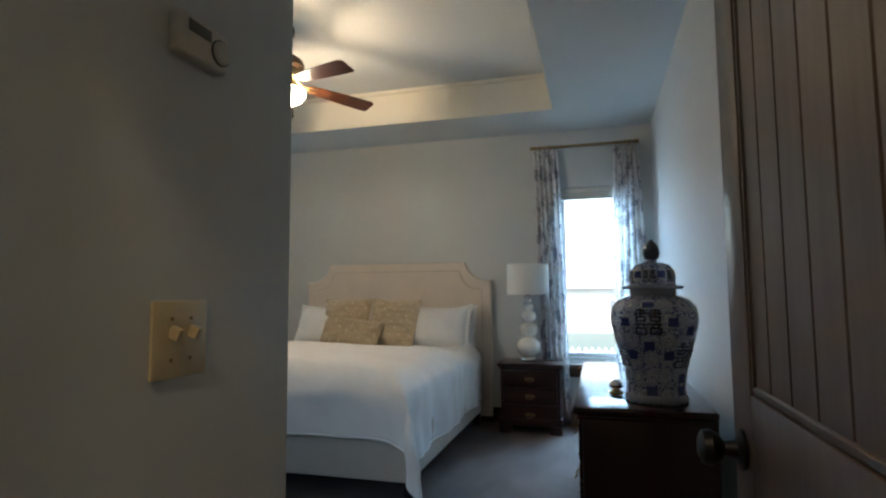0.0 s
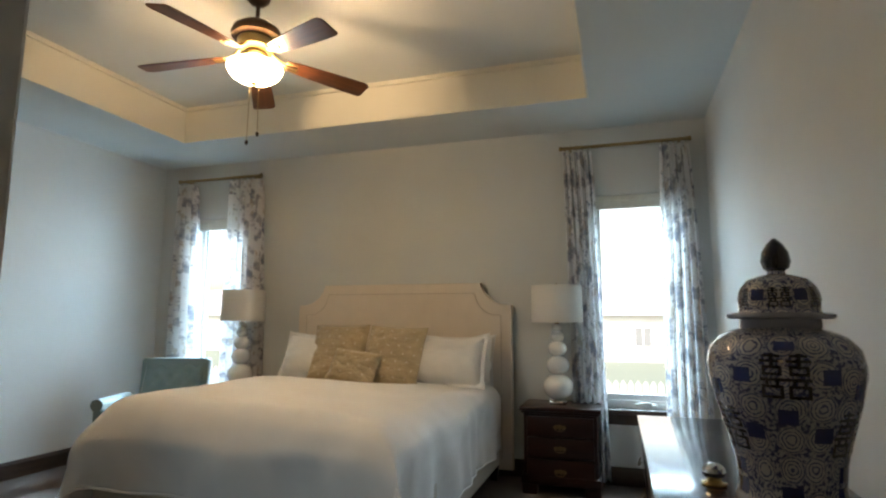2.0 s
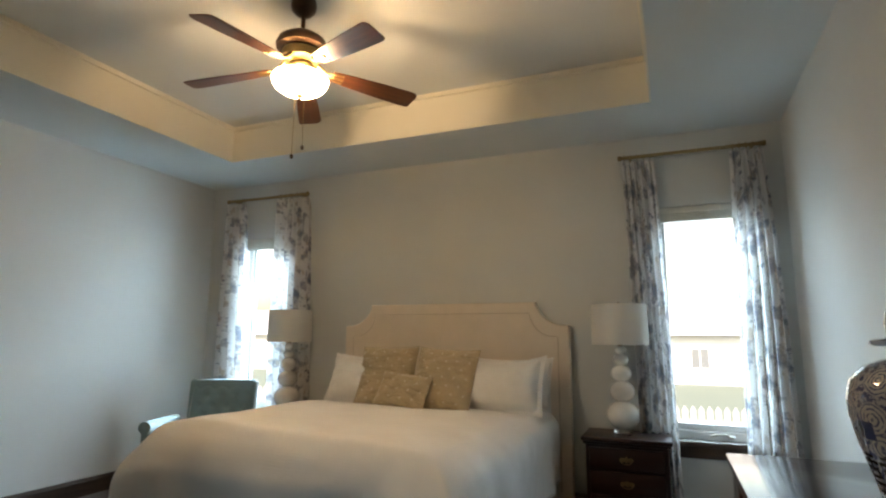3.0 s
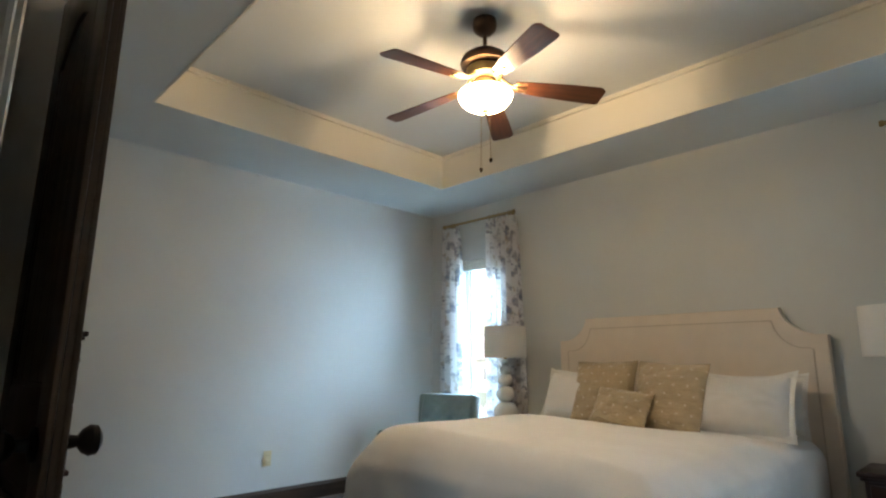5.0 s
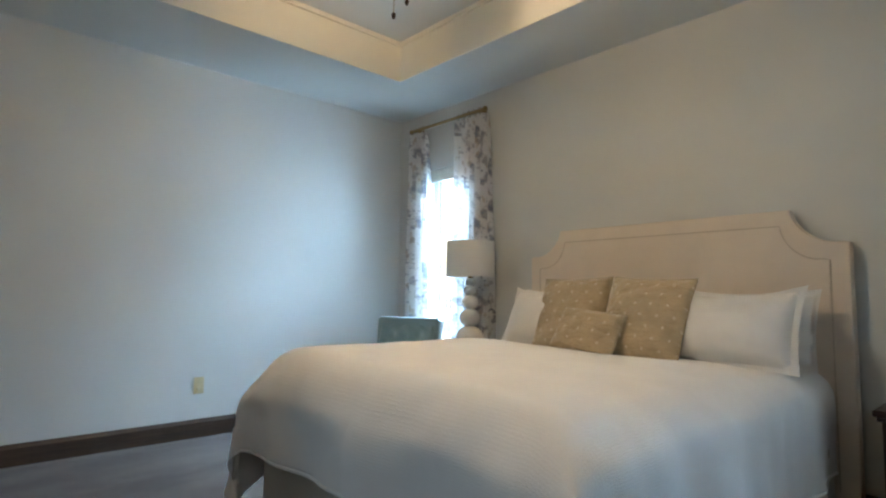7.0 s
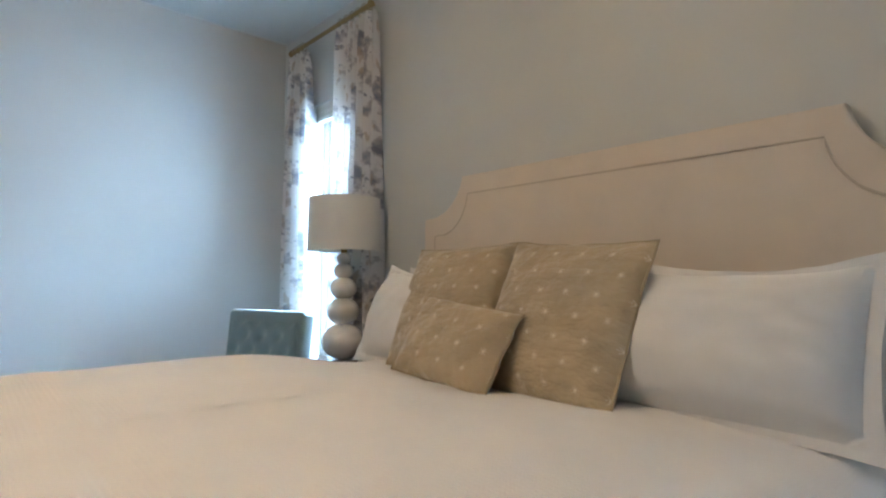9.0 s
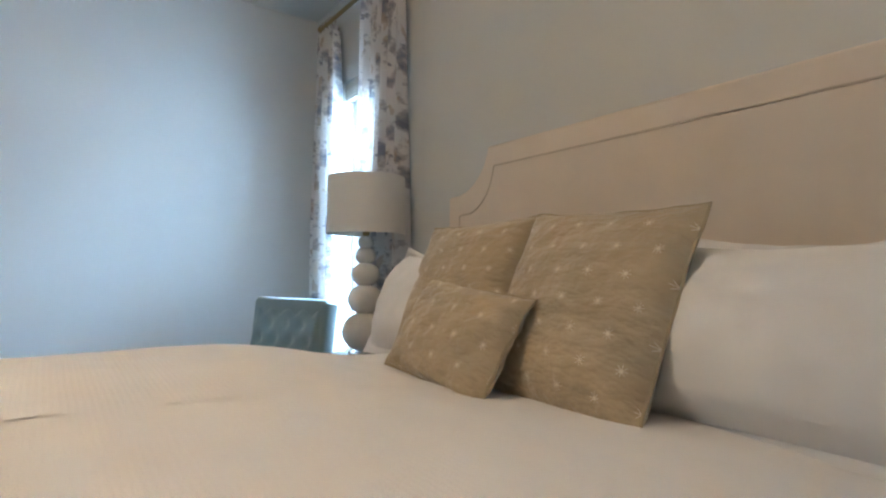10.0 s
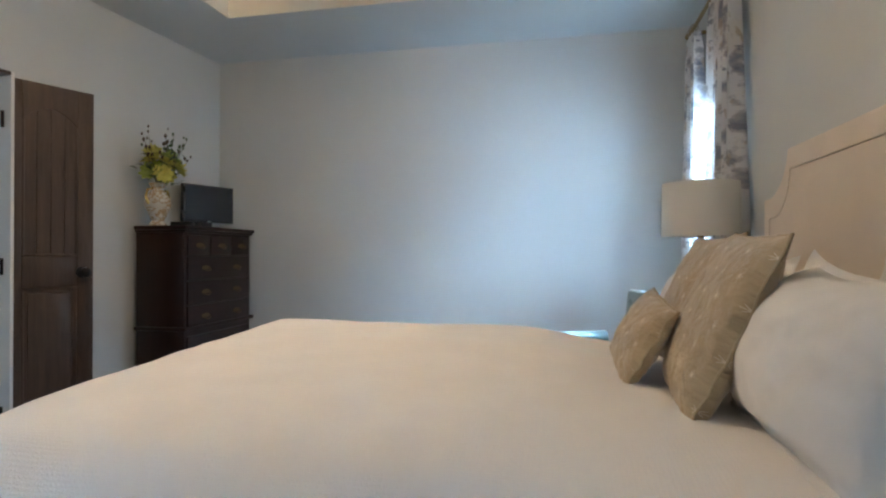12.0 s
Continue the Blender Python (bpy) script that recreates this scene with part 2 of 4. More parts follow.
def porcelain():
    """Grey-white glaze with rows of blue scroll rings, UV in metres."""
    n = Nodes("scroll_porcelain")
    uv = n.coord("UV")
    vor = n.add("TexVoronoi", Vector=uv, Scale=13.5, Randomness=0.25)
    d = vor.outputs["Distance"]
    ring = n.math("SINE", n.math("MULTIPLY", n.math("ADD", d, n.math("MULTIPLY", n.noise(uv, 40, 2), 0.12)), 56.0))
    scratch = n.noise(uv, 90, 3)
    k = n.ramp(n.math("ADD", ring, n.math("MULTIPLY", n.math("SUBTRACT", scratch, 0.5), 4.0)), (0.1, (0, 0, 0)), (0.75, (1, 1, 1)))
    c = n.mix(k, (0.44, 0.46, 0.52), (0.09, 0.11, 0.23))
    gap = n.ramp(d, (0.42, (0, 0, 0)), (0.50, (1, 1, 1)))
    c = n.mix(gap, c, n.mix(n.ramp(scratch, (0.45, (0, 0, 0)), (0.55, (1, 1, 1))), (0.05, 0.065, 0.17), (0.38, 0.41, 0.50)))
    n.set(Base_Color=c, Roughness=0.09, Coat_Weight=0.6)
    return n.mat


def bowl_glass():
    n = Nodes("lit_alabaster_glass")
    v = n.coord()
    cloud = n.noise(v, 12, 4)
    n.set(Base_Color=(0.9, 0.75, 0.5), Roughness=0.3, Emission_Color=n.ramp(cloud, (0.3, (1.0, 0.70, 0.38)), (0.7, (1.0, 0.80, 0.52))), Emission_Strength=16.0)
    return n.mat


def glass():
    n = Nodes("window_glass")
    n.set(Base_Color=(0.97, 0.99, 1.0), Roughness=0.0, Transmission_Weight=1.0, IOR=1.02)
    return n.mat


CARPET, DUVET, CURTAIN, SHADEC, CHINA, BOWL, GLASS = carpet(), duvet_cloth(), curtain_cloth(), shade_cloth(), porcelain(), bowl_glass(), glass()
STARS = star_cloth("gold_star_silk", (0.45, 0.36, 0.23), (0.76, 0.70, 0.58))


# welt cloth darker than the linen: the groove's shade is in its colour
SEAM = cloth("shaded_seam_piping", (0.56, 0.48, 0.39), 500, 0.9)
PIPING = cloth("gold_piping", (0.40, 0.325, 0.21), 500, 0.7)


# ---- mesh helpers ----
def empty(name, m, label="", category="", group="", kind=""):
    ob = new(name)
    ob.matrix_world = m
    ob.empty_display_size = 0.05
    return tagged(ob, label, category, group, kind)


def mesh_of(name, bm, mat, smooth=False):
    bmesh.ops.recalc_face_normals(bm, faces=bm.faces)
    me = bpy.data.meshes.new(name)
    bm.to_mesh(me)
    bm.free()
    me.materials.append(mat)
    if smooth:
        me.shade_smooth()
        me.set_sharp_from_angle(angle=radians(38))
    return me


def part(name, bm, mat, parent=None, label="", smooth=True, at=None):
    ob = new(name, mesh_of(name, bm, mat, smooth))
    if parent:
        ob.parent = parent
    if at is not None:
        ob.matrix_local = at
    if label:
        ob["label"] = label
    return ob


def thing(name, bm, mat, label="", category="", group="", kind="", smooth=True, at=None):
    ob = part(name, bm, mat, None, "", smooth, at)
    return tagged(ob, label, category, group, kind)


def box(x0, x1, y0, y1, z0, z1, bevel=0.0, bm=None, seg=2):
    b = bmesh.new()
    bmesh.ops.create_cube(b, size=1.0, matrix=Matrix.LocRotScale(((x0 + x1) / 2, (y0 + y1) / 2, (z0 + z1) / 2), None, (abs(x1 - x0), abs(y1 - y0), abs(z1 - z0))))
    if bevel:
        bmesh.ops.bevel(b, geom=list(b.edges), offset=bevel, segments=seg, affect="EDGES", profile=0.5)
    return join(bm, b)


def join(bm, b):
    if bm is None:
        return b
    me = bpy.data.meshes.new("tmp")
    b.to_mesh(me)
    b.free()
    bm.from_mesh(me)
    bpy.data.meshes.remove(me)
    return bm


def turned(profile, steps=40, bm=None, m=None, cap=True):
    """A lathe of (radius, height) pairs round z, with UV in metres."""
    b = bmesh.new()
    uv = b.loops.layers.uv.new("UVMap")
    rows, along = [], [0.0]
    for (r0, z0), (r1, z1) in zip(profile, profile[1:]):
        along.append(along[-1] + math.hypot(r1 - r0, z1 - z0))
    wide = max(r for r, _ in profile)
    for r, z in profile:
        rows.append([b.verts.new((r * math.cos(2 * math.pi * i / steps), r * math.sin(2 * math.pi * i / steps), z)) for i in range(steps)])
    for j in range(len(profile) - 1):
        for i in range(steps):
            k = (i + 1) % steps
            f = b.faces.new((rows[j][i], rows[j][k], rows[j + 1][k], rows[j + 1][i]))
            for loop, (a, c) in zip(f.loops, ((i, j), (i + 1, j), (i + 1, j + 1), (i, j + 1))):
                loop[uv].uv = (2 * math.pi * wide * a / steps, along[c])
    for row, (r, z) in ((rows[0], profile[0]), (rows[-1], profile[-1])):
        if cap and r > 1e-4 and profile[0] != profile[-1]:
            b.faces.new(row)
    bmesh.ops.remove_doubles(b, verts=b.verts, dist=1e-5)
    if m is not None:
        b.transform(m)
    return join(bm, b)


def tube(points, r, steps=8, bm=None, taper=1.0):
    b = bmesh.new()
    rings = []
    pts = [Vector(p) for p in points]
    for i, p in enumerate(pts):
        d = (pts[min(i + 1, len(pts) - 1)] - pts[max(i - 1, 0)]).normalized()
        side = d.orthogonal().normalized()
        up = d.cross(side)
        rr = r * (1 + (taper - 1) * i / max(1, len(pts) - 1))
        rings.append([b.verts.new(p + rr * (math.cos(2 * math.pi * k / steps) * side + math.sin(2 * math.pi * k / steps) * up)) for k in range(steps)])
    for a, c in zip(rings, rings[1:]):
        off = min(range(steps), key=lambda o: sum((a[k].co - c[(k + o) % steps].co).length for k in range(steps)))
        for k in range(steps):
            b.faces.new((a[k], a[(k + 1) % steps], c[(k + 1 + off) % steps], c[(k + off) % steps]))
    b.faces.new(rings[0])
    b.faces.new(rings[-1])
    return join(bm, b)


def sheet(fn, nu, nv, uvfn=None, bm=None):
    """A grid of fn(u, v), u and v from 0 to 1."""
    b = bmesh.new()
    uv = b.loops.layers.uv.new("UVMap")
    vs = [[b.verts.new(fn(i / nu, j / nv)) for j in range(nv + 1)] for i in range(nu + 1)]
    for i in range(nu):
        for j in range(nv):
            f = b.faces.new((vs[i][j], vs[i + 1][j], vs[i + 1][j + 1], vs[i][j + 1]))
            for loop, (a, c) in zip(f.loops, ((i, j), (i + 1, j), (i + 1, j + 1), (i, j + 1))):
                loop[uv].uv = uvfn(a / nu, c / nv) if uvfn else (a / nu, c / nv)
    return join(bm, b)


def outline(pts, depth, bm=None, bevel=0.0, seg=2):
    """A flat outline in x and z, made solid towards +y."""
    b = bmesh.new()
    f = b.faces.new([b.verts.new((x, 0, z)) for x, z in pts])
    r = bmesh.ops.extrude_face_region(b, geom=[f])
    bmesh.ops.translate(b, verts=[v for v in r["geom"] if isinstance(v, bmesh.types.BMVert)], vec=(0, depth, 0))
    if bevel:
        bmesh.ops.bevel(b, geom=[e for e in b.edges if abs(e.verts[0].co.y - e.verts[1].co.y) < 1e-5], offset=bevel, segments=seg, affect="EDGES", profile=0.5)
    return join(bm, b)


def pierced(length, height, thick, holes, z0=0.0):
    """A wall along +x, its face at y = 0, thick towards +y, with openings (x0, x1, z0, z1)."""
    bm = None
    xs = 0.0
    for x0, x1, a, c in sorted(holes):
        bm = box(xs, x0, 0, thick, z0, height, bm=bm)
        if a > z0 + 0.01:
            bm = box(x0, x1, 0, thick, z0, a, bm=bm)
        bm = box(x0, x1, 0, thick, c, height, bm=bm)
        xs = x1
    return box(xs, length, 0, thick, z0, height, bm=bm)


# ---- structure ----
X0, X1, Y1, H = -4.13, 0.972, 7.10, 2.74
TX0, TX1, TY0, TY1, TH = -3.30, 0.155, 3.89, 6.435, 3.05
BATH_A, BATH_B = Vector((-0.25, 2.985)), Vector((-4.13, 3.27))
bath_dir = BATH_B - BATH_A
BATH_LEN = bath_dir.length
BATH_M = pose(BATH_A.x, BATH_A.y, 0, 0, 0, math.degrees(math.atan2(bath_dir.y, bath_dir.x)))
DOOR_U0, DOOR_U1, DOOR_H = 1.12, 2.06, 2.085
WINDOWS = ((0.10, 0.76), (-3.70, -3.04))
WZ0, WZ1 = 0.545, 2.19

thing("floor", box(X0 - 0.2, X1 + 0.2, -0.6, Y1 + 0.2, -0.12, 0.0), CARPET, "brushed taupe cut-pile carpet with vacuum marks", "floor", kind="structure", smooth=False)
head_wall = thing("wall_north", pierced(X1 - X0 + 0.3, 3.3, 0.16, [(a - X0 + 0.15, b - X0 + 0.15, WZ0, WZ1) for a, b in WINDOWS]), WALL,
                  "pale greige painted wall behind the bed", "wall", kind="structure", smooth=False, at=pose(X0 - 0.15, Y1, 0))
thing("wall_east", box(X1, X1 + 0.15, -0.6, Y1, 0, 3.3), WALL, "pale greige painted side wall beside the dresser", "wall", kind="structure", smooth=False)
thing("wall_west", box(X0 - 0.15, X0, 1.0, Y1, 0, 3.3), WALL, "pale greige painted wall beside the armchair", "wall", kind="structure", smooth=False)
thing("wall_bath", pierced(BATH_LEN, 3.3, 0.12, [(DOOR_U0, DOOR_U1, 0, DOOR_H)]), WALL, "pale greige painted wall with the bathroom double doors", "wall", kind="structure", smooth=False, at=BATH_M)
PX = -0.235
thing("wall_partition", box(PX - 0.12, PX, -0.6, 2.98, 0, 3.3, 0.006), WALL, "greige entry partition wall with a light switch", "wall", kind="structure", smooth=False)
ENTRY_Y, EX0, EX1 = 2.02, -0.12, 0.75
thing("wall_entry", pierced(X1 - PX, 3.3, 0.12, [(EX0 - PX, EX1 - PX, 0, 2.05)]), WALL, "greige wall round the bedroom entry door", "wall", kind="structure", smooth=False, at=pose(PX, ENTRY_Y - 0.12, 0))
thing("wall_hall_end", box(PX - 0.12, X1 + 0.15, -0.72, -0.6, 0, 3.3), WALL, "plain greige wall at the end of the hall", "wall", kind="structure", smooth=False)

ceil = None
for x0, x1, y0, y1 in ((X0, TX0, 0.9, Y1), (TX1, X1, -0.6, Y1), (TX0, TX1, TY1, Y1), (TX0, TX1, -0.6, TY0)):
    ceil = box(x0, x1, y0, y1, H, 3.32, bm=ceil)
thing("ceiling", ceil, CEIL, "flat matte ceiling border round a raised tray", "ceiling", kind="structure", smooth=False)
thing("ceiling_tray", box(TX0, TX1, TY0, TY1, TH, 3.32), CEIL, "raised matte tray ceiling above the bed", "ceiling", kind="structure", smooth=False)
trim = None
for x0, x1, y0, y1 in ((TX0, TX0 + 0.012, TY0, TY1), (TX1 - 0.012, TX1, TY0, TY1), (TX0 + 0.012, TX1 - 0.012, TY1 - 0.012, TY1), (TX0 + 0.012, TX1 - 0.012, TY0, TY0 + 0.012)):
    trim = box(x0, x1, y0, y1, H - 0.003, TH - 0.035, bm=trim)
for x0, x1, y0, y1 in ((TX0, TX0 + 0.035, TY0, TY1), (TX1 - 0.035, TX1, TY0, TY1), (TX0 + 0.035, TX1 - 0.035, TY1 - 0.035, TY1), (TX0 + 0.035, TX1 - 0.035, TY0, TY0 + 0.035)):
    trim = box(x0, x1, y0, y1, TH - 0.035, TH - 0.002, bm=trim)
thing("tray_trim", trim, TRAY, "riser of the tray ceiling, coloured cream for the fan's light", "trim", kind="structure", smooth=False)


def skirting(length, m):
    prof = [(0, 0), (0, 0.018), (0.105, 0.018), (0.118, 0.012), (0.13, 0.008), (0.13, 0)]
    b = bmesh.new()
    f = b.faces.new([b.verts.new((0, -d, z)) for z, d in prof])
    r = bmesh.ops.extrude_face_region(b, geom=[f])
    bmesh.ops.translate(b, verts=[v for v in r["geom"] if isinstance(v, bmesh.types.BMVert)], vec=(length, 0, 0))
    thing("baseboard", b, STAIN_X, "dark-stained wooden baseboard along the wall", "baseboard", kind="structure", smooth=False, at=m)


skirting(X1 - X0 - 0.04, pose(X0 + 0.02, Y1, 0))
skirting(Y1 - 3.28, pose(X0, 3.27, 0, 0, 0, 90))
skirting(Y1 - 2.1, pose(X1, Y1 - 0.02, 0, 0, 0, -90))
skirting(0.9, pose(PX, 2.045, 0, 0, 0, 90))
skirting(BATH_LEN - DOOR_U1 - 0.1, BATH_M @ pose(BATH_LEN, 0, 0, 0, 0, 180))


def casing(u0, u1, h, m, name, label):
    """Stained jambs and head round a doorway along x; the room is on the -y side."""
    fr = empty(name, m, label, "door frame", kind="structure")
    for a, b in ((u0 - 0.075, u0 + 0.002), (u1 - 0.002, u1 + 0.075)):
        part("jamb_casing", box(a, b, -0.020, -0.002, 0, h + 0.002, 0.004), STAIN, fr)
    part("head_casing", box(u0 - 0.085, u1 + 0.085, -0.026, -0.002, h - 0.002, h + 0.085, 0.004), STAIN_X, fr)
    for a, b in ((u0, u0 + 0.018), (u1 - 0.018, u1)):
        part("jamb", box(a, b, -0.002, 0.122, 0, h), WHITE if name == "door_frame_2" else STAIN, fr)
    part("head_jamb", box(u0 + 0.018, u1 - 0.018, -0.002, 0.122, h - 0.018, h), STAIN_X, fr)
    return fr


BATH_ROOM = BATH_M @ pose(BATH_LEN, 0, 0, 0, 0, 180)
casing(BATH_LEN - DOOR_U1, BATH_LEN - DOOR_U0, DOOR_H, BATH_ROOM, "door_frame_2", "dark-stained casing round the bathroom double doors")
casing(X1 - EX1, X1 - EX0, 2.05, pose(X1, ENTRY_Y, 0, 0, 0, 180), "door_frame_1", "dark-stained casing round the bedroom entry")


# ---- windows ----
def window(index, x0, x1):
    w = empty("window_%d" % index, pose((x0 + x1) / 2, Y1, 0), "tall narrow casement window with white frame and dark stool", "window", kind="structure")
    h = (x1 - x0) / 2
    fr = None
    for a, b, c, d in ((-h, -h + 0.045, WZ0, WZ1), (h - 0.045, h, WZ0, WZ1), (-h + 0.045, h - 0.045, WZ0, WZ0 + 0.06), (-h + 0.045, h - 0.045, WZ1 - 0.045, WZ1)):
        fr = box(a, b, 0.075, 0.13, c, d, 0.004, fr)
    part("window_frame", fr, WHITE, w, smooth=False)
    sash = None
    i = h - 0.047
    for a, b, c, d in ((-i, -i + 0.035, WZ0 + 0.062, WZ1 - 0.047), (i - 0.035, i, WZ0 + 0.062, WZ1 - 0.047), (-i + 0.035, i - 0.035, WZ0 + 0.062, WZ0 + 0.105), (-i + 0.035, i - 0.035, WZ1 - 0.085, WZ1 - 0.047)):
        sash = box(a, b, 0.09, 0.12, c, d, 0.004, sash)
    part("sash", sash, WHITE, w, smooth=False)
    pane = part("pane", box(-i + 0.03, i - 0.03, 0.103, 0.107, WZ0 + 0.1, WZ1 - 0.08), GLASS, w, smooth=False)
    pane.visible_shadow = False
    part("reveal", join(box(-h - 0.0, -h + 0.004, 0.0, 0.075, WZ0, WZ1), box(h - 0.004, h, 0.0, 0.075, WZ0, WZ1)), WHITE, w, smooth=False)
    part("window_sill", box(-h - 0.05, h + 0.05, -0.035, 0.074, WZ0 - 0.035, WZ0 + 0.002, 0.006), STAIN_X, w, "dark-stained stool")
    part("apron", box(-h - 0.03, h + 0.03, -0.018, -0.001, WZ0 - 0.11, WZ0 - 0.036, 0.003), STAIN_X, w)
    crank = turned([(0.022, 0), (0.024, 0.012), (0.014, 0.02), (0.0, 0.022)], 16, None, pose(0.1, 0.072, WZ0 + 0.02, 0, 0, 0))
    crank = tube([(0.1, 0.07, WZ0 + 0.035), (0.06, 0.055, WZ0 + 0.048), (0.01, 0.05, WZ0 + 0.045), (-0.03, 0.052, WZ0 + 0.03)], 0.007, 8, crank)
    part("crank_handle", crank, PALE, w)
    # folded shade at the head
    part("shade_headrail", box(-h + 0.006, h - 0.006, 0.01, 0.06, WZ1 - 0.05, WZ1 - 0.004, 0.004), PALE, w)
    for k in range(5):
        zt = WZ1 - 0.051 - 0.012 * k
        part("shade_fold", box(-h + 0.008, h - 0.008, 0.013 + 0.003 * (k % 2), 0.057 - 0.003 * (k % 2), zt - 0.0115, zt, 0.003, None, 1), PALE, w)


window(1, *WINDOWS[0])
window(2, *WINDOWS[1])


# ---- curtains ----
def curtain(name, top0, top1, bot0, bot1, folds, seed, label):
    rnd = random.Random(seed)
    ph = [rnd.uniform(0, 6.28) for _ in range(4)]
    z1, z0 = 2.535, 0.04

    def f(u, v):
        z = z1 + (z0 - z1) * v
        ease = v ** 0.7
        a, b = top0 + (bot0 - top0) * ease, top1 + (bot1 - top1) * ease
        x = a + (b - a) * u + 0.012 * math.sin(5 * v + ph[2]) * (1 - abs(2 * u - 1))
        amp = (0.024 + 0.022 * min(1, v * 2)) * (1.0 if top0 > -1 else 1.35)
        y = -amp * math.sin(2 * math.pi * folds * u + ph[0] + 0.5 * math.sin(3 * v + ph[1])) - 0.008 * math.sin(2 * math.pi * folds * 2.3 * u + ph[3] + v)
        if v < 0.05:
            y *= 0.75 + v * 5
        return (x, 7.015 + y, z)
    t = empty(name, pose((top0 + top1) / 2, 7.0, 0), label, "curtain", "printed curtain panels")
    width = (top1 - top0) * 2.1
    ob = part("panel", sheet(f, folds * 14, 70, lambda u, v: (width * u + seed, 2.48 * v)), CURTAIN, t)
    ob.matrix_parent_inverse = t.matrix_world.inverted()
    for i in range(folds):
        u = (i + 0.5) / folds
        x = top0 + (top1 - top0) * u
        ring = tube([(x, 7.005 + 0.023 * math.cos(a), 2.563 + 0.023 * math.sin(a)) for a in [k * math.pi / 8 for k in range(17)]], 0.0025, 6)
        r = part("ring", ring, BRASS, t)
        r.matrix_parent_inverse = t.matrix_world.inverted()


def curtain_rod(x0, x1):
    t = empty("curtain_rod", pose((x0 + x1) / 2, 7.0, 2.565), "aged brass curtain rod above a window", "curtain rod", "curtain rods")
    h = (x1 - x0) / 2
    part("rod", tube([(-h, 0.005, 0), (h, 0.005, 0)], 0.013, 14), BRASS, t)
    for s in (-1, 1):
        cap = turned([(0.0, 0), (0.017, 0.001), (0.02, 0.012), (0.017, 0.024), (0.012, 0.028)], 16, None, pose(s * (h + 0.024), 0.005, 0, 0, -90 * s, 0))
        part("finial", cap, BRASS, t)
        part("bracket", box(s * (h - 0.06) - 0.008, s * (h - 0.06) + 0.008, 0.0, 0.1, -0.012, 0.012, 0.003), BRASS, t)


CURT = "off-white curtain panel printed with grey and tan flowers"
curtain_rod(-0.09, 0.838)
curtain("curtain", -0.09, 0.135, -0.035, 0.21, 5, 1, CURT)
curtain("curtain", 0.635, 0.845, 0.60, 0.93, 5, 2, CURT)
curtain_rod(-3.84, -2.924)
curtain("curtain", -3.86, -3.65, -3.86, -3.49, 4, 3, CURT)
curtain("curtain", -3.245, -2.875, -3.21, -2.80, 6, 4, CURT)


